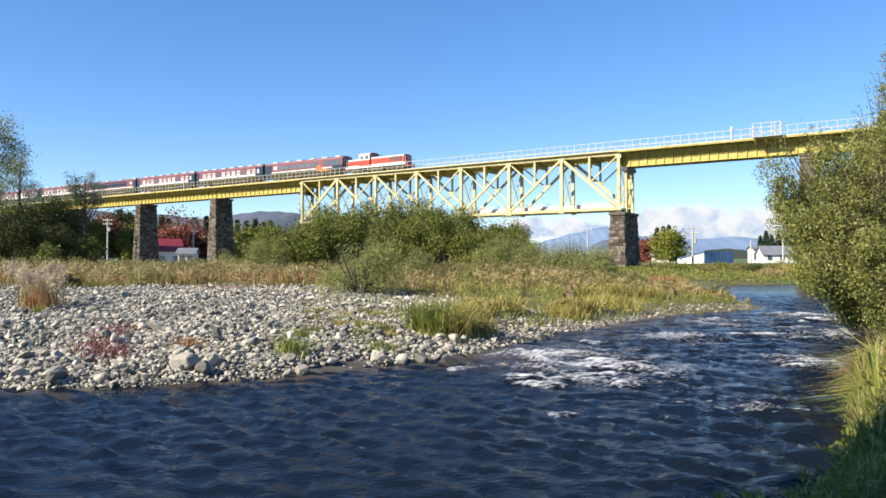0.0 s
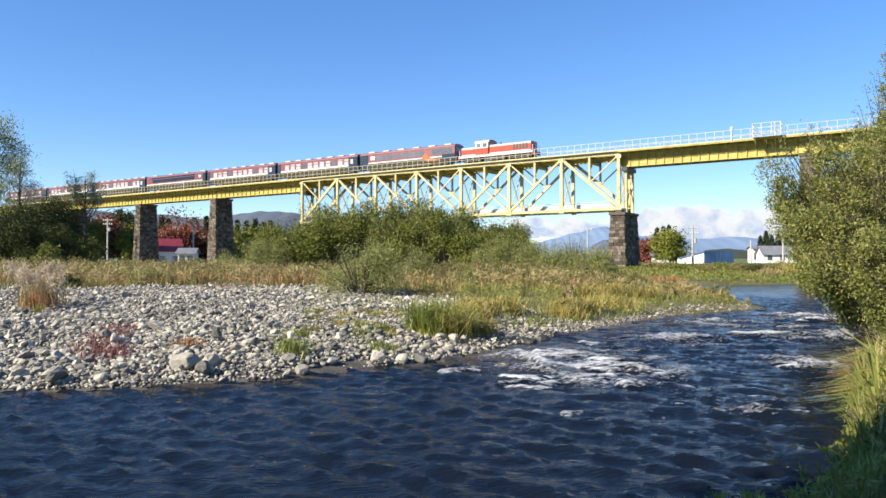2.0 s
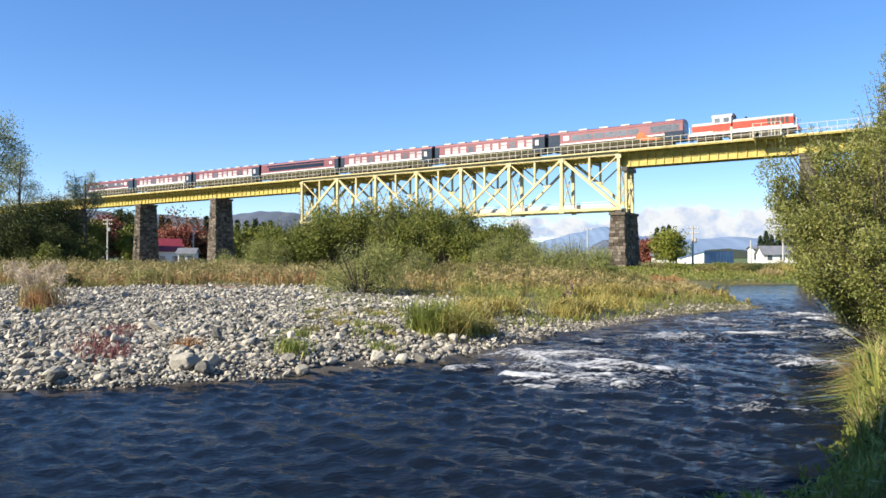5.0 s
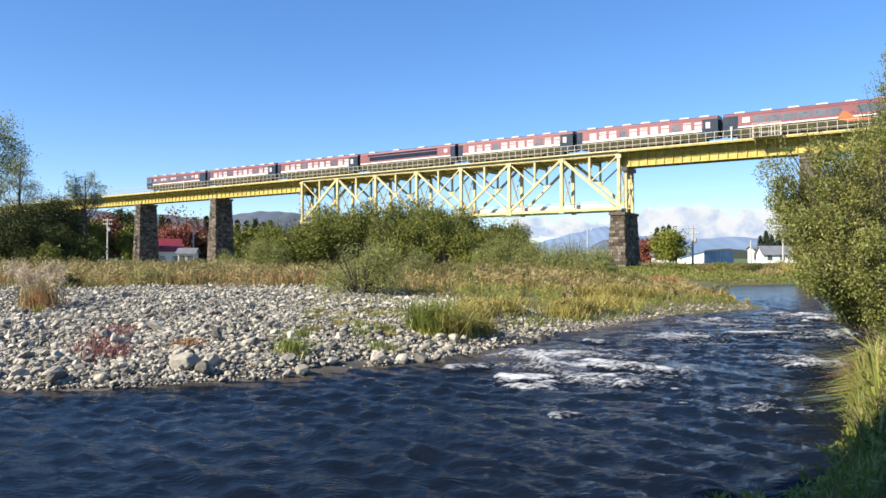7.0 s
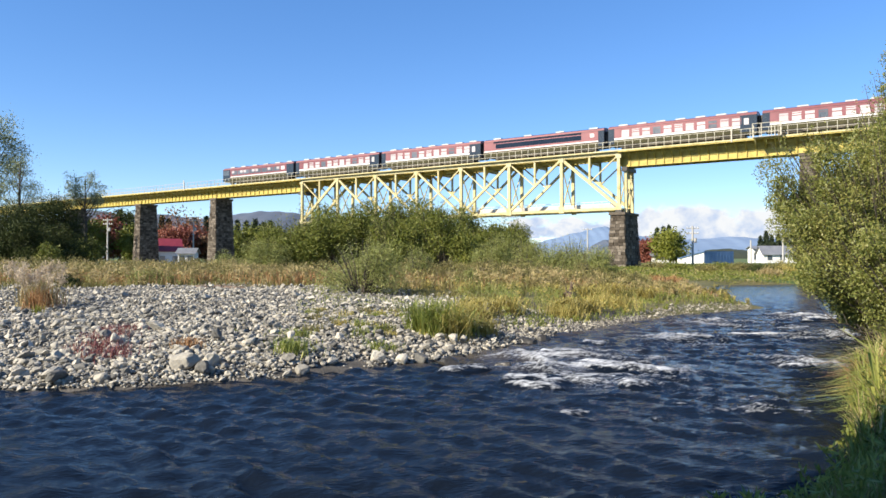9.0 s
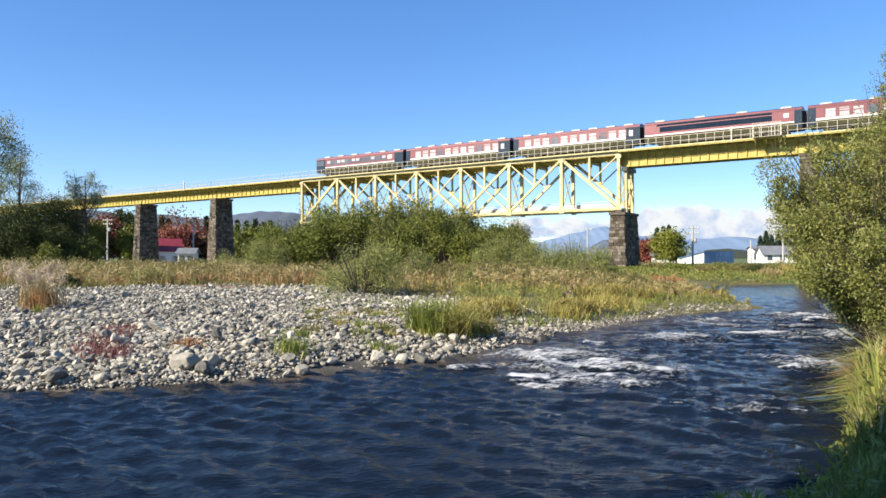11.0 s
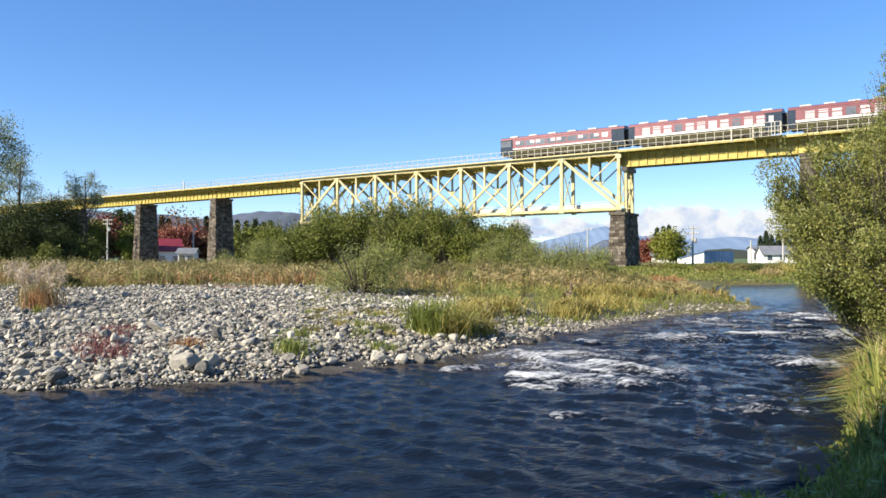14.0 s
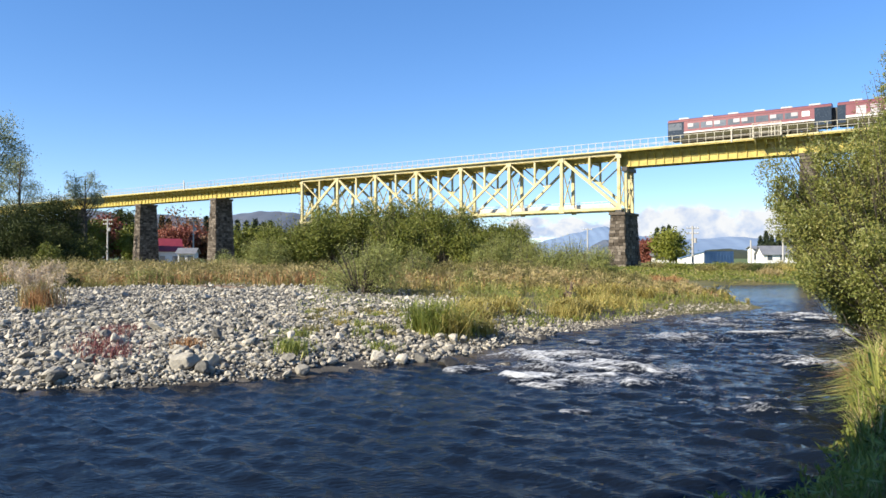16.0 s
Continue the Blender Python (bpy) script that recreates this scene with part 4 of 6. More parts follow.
def gravel():
    n = 150000
    y = 13.5 + 33.5 * RS.uniform(0, 1, n) ** 1.3
    x = RS.uniform(-0.66, 0.42, n) * y
    p = np.stack([x, y], 1)
    d = to_line(p, BAR)
    ok = ~inside(p, RIVER) & (y > 13) & (to_line(p, BANK) > d) & (y < gravel_edge(x, y))
    ok |= ~inside(p, RIVER) & (d < 0.9 + 0.5 * wob(x, y, 2, 4)) & (y < 40) & (to_line(p, BANK) > d)
    # a bare strip of wet sand along the water
    ok &= ~((x > -3.3) & (x < -1.9) & (d < 0.38 + 0.15 * wob(x, y, 0.5, 31)))
    p, d = p[ok][:56000], d[ok][:56000]
    r = np.exp(RS.normal(math.log(0.041), 0.45, len(p))) * (0.92 + 0.004 * p[:, 1])
    r = np.where(RS.uniform(size=len(p)) < 0.004, RS.uniform(0.13, 0.2, len(p)), r)
    r = np.clip(r * (1 - 0.4 * np.clip((p[:, 0] - 1.5) / 3, 0, 1)), 0.032, 0.26)
    z = height(p) + r * RS.uniform(-0.25, 0.95, len(p)) ** 2 * 1.1
    bar = thing("gravel_bar", pose(0, 0, 0), "bank of loose grey and tan river cobbles", "gravel", kind="structure")
    near, nf = stone_shapes(2, 14)
    far, ff = stone_shapes(2, 10)
    small, sf = stone_shapes(1, 10)
    tiny, tf = stone_shapes(0, 10)
    shared = [MB().add(v, nf).mesh("stone", M_COBBLE_ONE) for v in near]
    pick = np.where((p[:, 0] > -7.5) & (p[:, 0] < 2.5) & (d < 4) & (r > 0.075) & (p[:, 1] < 21))[0]
    pick = set(pick[np.argsort(-r[pick])][:300].tolist())
    rest = MB()
    for i in range(len(p)):
        a = RS.uniform(0, 6.28)
        if i in pick:
            o = part("stone", shared[i % 14], None, bar)
            o.location, o.rotation_euler, o.scale = (*p[i], z[i] + r[i] * 0.32), (RS.uniform(-0.3, 0.3), RS.uniform(-0.3, 0.3), a), (r[i],) * 3
            continue
        s, f = (far[i % 10], ff) if r[i] > 0.085 and p[i, 1] < 21 else (small[i % 10], sf) if p[i, 1] < 27 else (tiny[i % 10], tf)
        v = turn(s, a)
        v[:, 2] += v[:, 0] * RS.uniform(-0.3, 0.3)
        rest.add(v * r[i] + (*p[i], z[i] + r[i] * 0.32), f)
    # pebbles that fill the gaps
    m = 9000
    k = RS.randint(0, len(p), m)
    q = p[k] + RS.normal(0, 0.16, (m, 2))
    q = q[~inside(q, RIVER)]
    qr = np.exp(RS.normal(math.log(0.030), 0.3, len(q)))
    qz = height(q)
    for i in range(len(q)):
        rest.add(turn(tiny[i % 10], RS.uniform(0, 6.28)) * qr[i] + (*q[i], qz[i] + qr[i] * 0.4), tf)
    o = part("cobbles", rest, M_COBBLE, bar)
    o["kind"] = "stuff"


def boulder(x, y, r, material, label, sink=0.3, name="boulder"):
    v, f = lump(3)
    d = RS.normal(size=(9, 3))
    d /= np.linalg.norm(d, axis=1)[:, None]
    for k in d:
        v = v - np.maximum(v @ k - RS.uniform(0.55, 0.8), 0)[:, None] * k * 0.9
    v = v * np.array([1.1, 0.9, 0.85]) * (1 + 0.02 * RS.normal(size=(len(v), 1)))
    o = part(name, MB().add(v * r, f), material)
    o.location = (x, y, max(0.0, float(height([(x, y)])[0])) + r * sink)
    tagged(o, label, "boulder", "boulders by the water")


gravel()
boulder(-5.5, 15.7, 0.30, M_COBBLE_ONE, "pale angular boulder lying among the cobbles", 0.5)
for x, y, r in ((-0.55, 18.2, 0.2), (-1.0, 18.0, 0.17), (-1.6, 17.9, 0.19), (-6.9, 14.9, 0.16), (-3.1, 16.2, 0.16), (-8.9, 15.0, 0.14)):
    boulder(x, y, r, M_COBBLE_ONE, "light grey rounded boulder at the water's edge", 0.45)
for x, y, r in ((0.15, 17.9, 0.26), (0.7, 17.7, 0.15), (1.45, 17.6, 0.26), (2.6, 22.3, 0.3), (3.2, 23.2, 0.25)):
    boulder(x, y, r, M_WETROCK, "dark wet rock breaking the river surface", -0.1, "wet_rock")

# ---- grass, weeds and shrubs ----
M_DRY = mat("dry_grass", [(0.196, 0.154, 0.062), (0.35, 0.278, 0.123), (0.473, 0.392, 0.196)], 0.3, 0.8, bump=0, island=0.6, trans=0.25)
M_RUSSET = mat("russet_grass", [(0.23, 0.11, 0.045), (0.36, 0.195, 0.082), (0.42, 0.29, 0.125)], 0.3, 0.8, bump=0, island=0.6, trans=0.25)
M_OLIVEG = mat("olive_grass", [(0.094, 0.092, 0.023), (0.195, 0.176, 0.055), (0.335, 0.277, 0.105)], 0.3, 0.75, bump=0, island=0.6, trans=0.3)
M_GREENG = mat("fresh_grass", [(0.106, 0.141, 0.025), (0.224, 0.263, 0.05), (0.384, 0.364, 0.1)], 0.5, 0.6, bump=0, island=0.6, trans=0.35)
M_YELLOWG = mat("yellow_grass", [(0.215, 0.175, 0.044), (0.41, 0.341, 0.088), (0.526, 0.449, 0.166)], 0.5, 0.7, bump=0, island=0.6, trans=0.3)
M_REDWEED = mat("red_weed", [(0.094, 0.023, 0.023), (0.187, 0.055, 0.051), (0.234, 0.109, 0.078)], 0.5, 0.7, bump=0, island=0.6, trans=0.2)
M_PLUME = mat("pampas_plume", [(0.375, 0.296, 0.207), (0.555, 0.466, 0.345)], 2, 0.9, bump=0, island=0.5, trans=0.3)
M_WILLOW = mat("willow_leaf", [(0.057, 0.081, 0.012), (0.127, 0.145, 0.024), (0.237, 0.232, 0.052)], 0.25, 0.55, bump=0, island=0.6, trans=0.1, spec=0.25)
M_WILLOWG = mat("grey_willow_leaf", [(0.129, 0.154, 0.038), (0.228, 0.25, 0.065), (0.363, 0.352, 0.12)], 0.3, 0.6, bump=0, island=0.6, trans=0.3)
M_BANKLEAF = mat("bank_willow_leaf", [(0.066, 0.093, 0.017), (0.155, 0.18, 0.037), (0.255, 0.256, 0.069), (0.354, 0.305, 0.089)], 0.45, 0.5, bump=0, island=0.55, trans=0.35)
# leaf of the dark trees; the thicket's shade is painted with it too
M_DARKSHADELEAF = mat("dark_and_shaded_leaf", [(0.019, 0.029, 0.009), (0.042, 0.055, 0.014), (0.078, 0.088, 0.027)], 0.2, 0.6, bump=0, island=0.6, trans=0.15, spec=0.12)
M_GREYLEAF = mat("thin_grey_leaf", [(0.107, 0.142, 0.071), (0.213, 0.249, 0.133), (0.301, 0.32, 0.177)], 0.2, 0.6, bump=0, island=0.6, trans=0.3)
M_CONIFER = mat("conifer_needles", [(0.009, 0.02, 0.008), (0.023, 0.039, 0.014), (0.039, 0.055, 0.02)], 0.2, 0.7, bump=0, island=0.5)
M_MAPLE = mat("autumn_red_leaf", [(0.11, 0.03, 0.022), (0.21, 0.06, 0.038), (0.29, 0.115, 0.06)], 0.2, 0.6, bump=0, island=0.6, trans=0.2)
M_BROWNL = mat("autumn_brown_leaf", [(0.10, 0.05, 0.024), (0.19, 0.10, 0.045), (0.26, 0.155, 0.07)], 0.2, 0.6, bump=0, island=0.6, trans=0.2)
M_LIME = mat("yellow_green_leaf", [(0.086, 0.109, 0.012), (0.187, 0.203, 0.023), (0.281, 0.281, 0.047)], 0.3, 0.6, bump=0, island=0.6, trans=0.3)
M_DRIFT = mat("weathered_log", [(0.07, 0.045, 0.03), (0.16, 0.11, 0.075), (0.24, 0.18, 0.13)], 3, 0.9, bump=0.4, stretch=(0.3, 1, 1))
M_BARK = mat("bark", [(0.039, 0.031, 0.023), (0.101, 0.082, 0.062)], 3, 0.9, bump=0.4)


def blades(mb, base, h, w, lean, rng):
    """Bent tapering blades at the points of base."""
    n = len(base)
    a = rng.uniform(0, 6.2832, n)
    out = np.stack([np.cos(a), np.sin(a), np.zeros(n)], 1)
    side = np.stack([-np.sin(a), np.cos(a), np.zeros(n)], 1) * (w / 2)[:, None]
    up = np.array([0, 0, 1.0])
    lean = lean * rng.uniform(0.3, 1.3, n)
    p1 = base + up * (h * 0.6)[:, None] + out * (h * lean * 0.3)[:, None]
    p2 = base + up * (h * (1 - 0.45 * np.minimum(lean, 1.3)))[:, None] + out * (h * lean)[:, None]
    v = np.stack([base - side, base + side, p1 + side * 0.8, p1 - side * 0.8, p2], 1).reshape(-1, 3)
    i = np.arange(n) * 5
    mb.add(v, np.stack([i, i + 1, i + 2, i + 3], 1))
    mb.f.append(np.stack([i + 3, i + 2, i + 4], 1) + mb.n - len(v))
    return mb


def leaves(mb, pts, length, width, rng, droop=0.0, ups=0.0, fine=False):
    """Leaves at the points of pts: four-cornered where fine, three-cornered where they stay far off."""
    n = len(pts)
    d = rng.normal(size=(n, 3))
    d[:, 2] += ups - droop
    d /= np.linalg.norm(d, axis=1)[:, None]
    s = np.cross(d, rng.normal(size=(n, 3)))
    s /= np.linalg.norm(s, axis=1)[:, None] + 1e-9
    L = (length * rng.uniform(0.6, 1.3, n))[:, None]
    W = (width * rng.uniform(0.7, 1.2, n))[:, None]
    if not fine:
        v = np.stack([pts - s * W / 2, pts + s * W / 2, pts + d * L], 1).reshape(-1, 3)
        return mb.add(v, np.arange(n * 3).reshape(-1, 3))
    v = np.stack([pts, pts + d * L * 0.45 + s * W / 2, pts + d * L, pts + d * L * 0.45 - s * W / 2], 1).reshape(-1, 3)
    i = np.arange(n) * 4
    return mb.add(v, np.stack([i, i + 1, i + 2, i + 3], 1))


def lower(x):
    """The growth thins towards the river's bend."""
    return 1 - 0.5 * np.clip((x - 3) / 12, 0, 1)


def meadow(name, material, label, n, seed, share, y0=40, y1=92, tall=(0.6, 1.3), lean=0.45, zone=None, span=(-0.66, 0.64)):
    """A stand of grass over the bar behind the gravel, denser where its own patches lie."""
    rng = np.random.RandomState(seed)
    y = np.sqrt(rng.uniform(y0 ** 2, y1 ** 2, n * 3))
    x = rng.uniform(*span, n * 3) * y
    p = np.stack([x, y], 1)
    db = to_line(p, BAR)
    ok = ~inside(p, RIVER) & (db < to_line(p, BANK)) & (db > 0.5) & ~((x > 13) & (y > 62))
    ok &= (y > gravel_edge(x, y) + rng.normal(0, 1.2, len(p))) if zone is None else zone(x, y, db, rng)
    ok &= wob(x, y, 5.0, seed) + wob(x, y, 1.6, seed + 1) * 0.6 > share + rng.normal(0, 0.35, len(p))
    p = p[ok][:n]
    m = len(p)
    h = rng.uniform(*tall, m) * (0.8 + 0.25 * wob(p[:, 0], p[:, 1], 3.0, seed + 2)) * lower(p[:, 0])
    base = np.column_stack([p, height(p) - 0.03])
    mb = blades(MB(), base, h, 0.013 + 0.0007 * p[:, 1], lean, rng)
    tagged(part(name, mb, material), label, "grass", kind="stuff")


def leafy_meadow(name, material, label, n, seed, share, y0, y1, tall, size, zone=None, span=(-0.66, 0.64)):
    """Leafy weeds in loose clumps over the meadow."""
    rng = np.random.RandomState(seed)
    m = n // 45
    y = np.sqrt(rng.uniform(y0 ** 2, y1 ** 2, m * 3))
    x = rng.uniform(*span, m * 3) * y
    p = np.stack([x, y], 1)
    db = to_line(p, BAR)
    ok = ~inside(p, RIVER) & (db < to_line(p, BANK)) & (db > 0.6) & ~((x > 13) & (y > 62))
    ok &= (y > gravel_edge(x, y) + rng.normal(0, 1.0, len(p))) if zone is None else zone(x, y, db, rng)
    ok &= wob(x, y, 4.0, seed) + wob(x, y, 1.5, seed + 1) * 0.5 > share + rng.normal(0, 0.3, len(p))
    p = p[ok][:m]
    h = rng.uniform(*tall, len(p)) * (0.85 + 0.3 * wob(p[:, 0], p[:, 1], 3.5, seed + 2)) * lower(p[:, 0])
    c = np.column_stack([p, height(p)])
    u = rng.uniform(0.05, 1, (len(p), 45)) ** 0.8
    r = (h * 0.32)[:, None] * (0.35 + 0.65 * np.sin(u * 2.6))
    a = rng.uniform(0, 6.28, u.shape)
    q = np.sqrt(rng.uniform(0, 1, u.shape))
    pts = c[:, None] + np.stack([np.cos(a) * r * q, np.sin(a) * r * q, u * h[:, None]], 2)
    tagged(part(name, leaves(MB(), pts.reshape(-1, 3), size, size * 0.3, rng, 0.0, 0.5), material), label, "weeds", kind="stuff")


leafy_meadow("olive_weeds", M_OLIVEG, "olive green leafy weeds filling the meadow", 90000, 101, -0.35, 40, 95, (0.5, 1.6), 0.23)
leafy_meadow("straw_weeds", M_DRY, "withered straw coloured weeds in the meadow", 55000, 111, -0.05, 40, 80, (0.5, 1.5), 0.23)
leafy_meadow("yellow_weeds", M_YELLOWG, "yellowing weeds towards the spit", 26000, 121, 0.1, 28, 62, (0.4, 1.0), 0.15, lambda x, y, db, rng: (x > -2) & (y > gravel_edge(x, y) - 2))
leafy_meadow("green_weeds", M_GREENG, "fresh green weeds on the gravel spit", 75000, 131, -0.45, 20, 60, (0.2, 0.65), 0.10, lambda x, y, db, rng: (x > 0.8) & (y > gravel_edge(x, y) - 9))
meadow("dry_meadow_grass", M_DRY, "tall dry straw coloured meadow grass", 15000, 21, 0.1, 41, 95, (0.5, 1.7), 0.9)
meadow("russet_meadow_grass", M_RUSSET, "russet brown autumn weeds in the meadow", 8500, 31, 0.2, 42, 58, (0.6, 1.3))
meadow("olive_meadow_grass", M_OLIVEG, "olive green meadow grass and weeds", 18000, 41, -0.05, 36, 98, (0.4, 1.5), 1.0)
spit = lambda x, y, db, rng: (x > 0.5) & (y > gravel_edge(x, y) - 5) & (y < 70)
meadow("spit_grass", M_GREENG, "low green grass and weeds on the gravel spit", 20000, 51, -0.2, 19, 66, (0.15, 0.45), 1.1, spit)
meadow("yellow_spit_grass", M_YELLOWG, "yellowing grass on the gravel spit", 3000, 61, 0.4, 22, 60, (0.2, 0.55), 1.1, spit)
sparse = lambda x, y, db, rng: (y < gravel_edge(x, y)) & (x > -6) & (db > 1.0)
meadow("gravel_weeds", M_GREENG, "sparse green weeds between the cobbles", 5000, 71, 0.35, 17, 40, (0.12, 0.35), 0.7, sparse, (-0.3, 0.4))
meadow("grey_gravel_weeds", M_OLIVEG, "dull green weeds along the edge of the gravel", 14000, 81, -0.1, 30, 47, (0.2, 0.7), 0.8, lambda x, y, db, rng: abs(y - gravel_edge(x, y)) < 2.0 + rng.normal(0, 0.8, len(x)))
leafy_meadow("edge_weeds", M_WILLOWG, "grey green weeds along the edge of the gravel", 26000, 141, -0.1, 30, 48, (0.3, 1.0), 0.12, lambda x, y, db, rng: abs(y - gravel_edge(x, y) - 1.5) < 2.2)


def tussock(x, y, r, h, n, material, label, lean=0.8, name="grass_tussock", plume=0, w=0.02):
    rng = np.random.RandomState(int(abs(x) * 100 + y * 10))
    z = float(height([(x, y)])[0])
    t = thing(name, pose(x, y, max(z, 0.0) - 0.02), label, "grass", "grass tussocks")
    q = rng.normal(0, r * 0.45, (n, 2))
    base = np.column_stack([q, height(q + (x, y)) - max(z, 0.0)])
    hh = h * rng.uniform(0.55, 1.1, n)
    part("foliage", blades(MB(), base, hh, np.full(n, w) * rng.uniform(0.6, 1.3, n), lean, rng), material, t)["kind"] = "stuff"
    for k in range(plume):
        bx, by = rng.normal(0, r * 0.5, 2)
        top = Vector((bx * 1.6, by * 1.6, h * rng.uniform(0.95, 1.25)))
        part("stalk", MB().tube([(bx, by, 0), (bx * 1.2, by * 1.2, top.z * 0.6), top], [0.012, 0.009, 0.006], 4), M_DRY, t)
        s = np.array(top) + rng.normal(0, 1, (90, 3)) * (0.06, 0.06, 0.12)
        part("plume", leaves(MB(), s, 0.12, 0.025, rng, 0.6), M_PLUME, t)
    return t


for x, y, r, h, n in ((-0.7, 21.8, 0.45, 1.35, 200), (0.0, 22.2, 0.45, 1.4, 220), (-0.25, 21.4, 0.4, 1.2, 180), (0.6, 21.9, 0.4, 1.15, 160)):
    tussock(x, y, r, h, n, M_GREENG, "bright green arching tussock of long river grass on the cobbles", 0.95, "grass_tussock", 0, 0.03)
tussock(0.3, 21.6, 0.6, 1.2, 170, M_YELLOWG, "yellowing blades in the river grass on the cobbles", 1.1, "grass_tussock", 0, 0.028)
tussock(1.3, 22.6, 0.45, 0.8, 200, M_YELLOWG, "yellowing grass tussock on the cobbles", 1.2, "grass_tussock", 0, 0.028)
tussock(-3.55, 17.3, 0.45, 0.5, 260, M_GREENG, "small green grass tussock among the cobbles")
tussock(1.0, 25.6, 0.8, 0.95, 500, M_YELLOWG, "yellow and orange grass tussock at the gravel's edge", 1.15)
for x, y, r, h in ((1.1, 27.6, 0.9, 1.1), (2.3, 28.2, 0.9, 1.15), (5.2, 30.6, 0.9, 1.1), (6.1, 31.4, 0.8, 1.0), (7.3, 36.5, 0.9, 1.2), (9.0, 39.0, 0.9, 1.2), (10.4, 38.0, 0.8, 1.0)):
    tussock(x, y, r * 0.7, h * 0.95, 230, M_YELLOWG, "arching clump of golden autumn grass on the spit", 1.6, "grass_tussock", 0, 0.035)
tussock(-1.6, 18.8, 0.5, 0.35, 160, M_GREENG, "small green grass tussock among the cobbles")
tussock(4.8, 29.0, 0.9, 0.8, 420, M_YELLOWG, "yellow and orange grass tussock at the gravel's edge", 1.15)
tussock(7.6, 33.5, 1.1, 0.9, 450, M_YELLOWG, "yellow and orange grass tussock at the gravel's edge", 1.15)
for k in range(34):
    gx, gy = RS.uniform(-4.5, 1.5), RS.uniform(19.0, 27.0)
    tussock(gx, gy, RS.uniform(0.25, 0.6), RS.uniform(0.2, 0.45), 90, (M_GREENG, M_OLIVEG, M_YELLOWG)[k % 3], ("small green grass tuft among the cobbles", "dull green grass tuft among the cobbles", "yellowing grass tuft among the cobbles")[k % 3], 0.9)
tussock(-6.1, 17.6, 0.35, 0.4, 120, M_RUSSET, "small russet tuft among the cobbles")
for x, y, r, h in ((-8.3, 17.7, 0.55, 0.36), (-7.8, 16.9, 0.5, 0.34), (-7.5, 16.5, 0.45, 0.32), (-8.6, 18.9, 0.55, 0.34), (-9.0, 20.6, 0.5, 0.32)):
    tussock(x, y, r * 1.3, h, 190, M_REDWEED, "patch of dark red weeds on the cobbles", 0.9, "red_weed_patch", 0, 0.018)
tussock(-14.4, 26.2, 0.55, 1.0, 190, M_RUSSET, "russet brown pampas grass clump with cream plumes", 0.5, "pampas_grass", 16, 0.026)
tussock(-15.2, 27.6, 0.8, 1.3, 260, M_DRY, "straw brown pampas grass clump with cream plumes", 0.6, "pampas_grass", 20, 0.026)
tussock(-13.6, 24.6, 0.2, 0.45, 70, M_LIME, "small yellow green weed on the gravel", 0.5, "weed_clump")


Y_NEAR = 27                                     # leaves nearer than this have four corners


def shrub(name, x, y, H, R, stems, nleaf, size, material, label, category="shrub", lean=(0, 0), seed=0, floor=0.12, thick=0.03, tall=0.0, z=None, lobes=9):
    """Many arching stems from one foot, leafy along their upper length."""
    rng = np.random.RandomState(abs(seed) + int(abs(x * 13 + y * 7)))
    gz = float(height([(x, y)])[0]) if z is None else z
    t = thing(name, pose(x, y, gz - 0.05), label, category, name + "s")
    a = rng.uniform(0, 6.2832, stems)
    rad = np.sqrt(rng.uniform(0.0, 1, stems)) * R
    top = H * np.sqrt(np.maximum(0.05, 1 - (rad / R) ** 2 * (0.92 - tall))) * rng.uniform(0.78, 1.03, stems)
    tip = np.stack([np.cos(a) * rad + lean[0] * top / H, np.sin(a) * rad + lean[1] * top / H, top], 1)
    foot = np.stack([np.cos(a), np.sin(a), np.zeros(stems)], 1) * (rad * 0.25)[:, None]
    ctrl = foot * 0.5 + tip * 0.5 + np.stack([-np.cos(a) * rad * 0.12, -np.sin(a) * rad * 0.12, top * 0.12], 1)
    curve = lambda u: foot[:, None] * ((1 - u) ** 2)[..., None] + ctrl[:, None] * (2 * u * (1 - u))[..., None] + tip[:, None] * (u ** 2)[..., None]
    wood = MB()
    u5 = np.tile(np.linspace(0, 1, 5), (stems, 1))
    for c in curve(u5)[:: max(1, stems // 60)]:
        wood.tube(c, [thick, thick * 0.8, thick * 0.6, thick * 0.4, thick * 0.15], 4)
    part("branchwork", wood, M_BARK, t)["kind"] = "stuff"
    m = nleaf // stems
    # leaves stand thickest on the outside of rounded lobes carried by the stems
    count = min(stems, lobes)
    lead = rng.permutation(stems)[:count]
    tu = rng.uniform(0.12 if floor < 0.1 else 0.45, 1.0, (stems, 3)) ** 0.7
    heart = curve(tu)[lead].reshape(-1, 3)
    wide = R * rng.uniform(0.9, 1.7, len(heart)) / math.sqrt(count)
    heart[:, 2] = np.maximum(heart[:, 2] - wide * 0.6, wide * 0.3)
    pick = rng.choice(len(heart), stems * m, p=wide ** 2 / (wide ** 2).sum())
    d = rng.normal(size=(stems * m, 3))
    d *= (rng.uniform(0.12, 1, stems * m) ** 0.4 * rng.uniform(0.85, 1.12, stems * m) / np.linalg.norm(d, axis=1))[:, None]
    pts = heart[pick] + d * wide[pick][:, None] * (1, 1, 0.9)
    # loose sprays at the stem ends
    loose = curve(rng.uniform(max(0.5, floor), 1.02, (stems, m // 8))).reshape(-1, 3)
    pts = np.concatenate([pts, loose + rng.normal(0, size * 0.8, loose.shape)])
    pts = pts[pts[:, 2] > 0.04]
    part("foliage", leaves(MB(), pts, size, size * 0.36, rng, 0.0, 0.25, Y_NEAR > y), material, t)["kind"] = "stuff"
    return t


def spot(px, Y):
    return (px - 784) / 1300 * Y


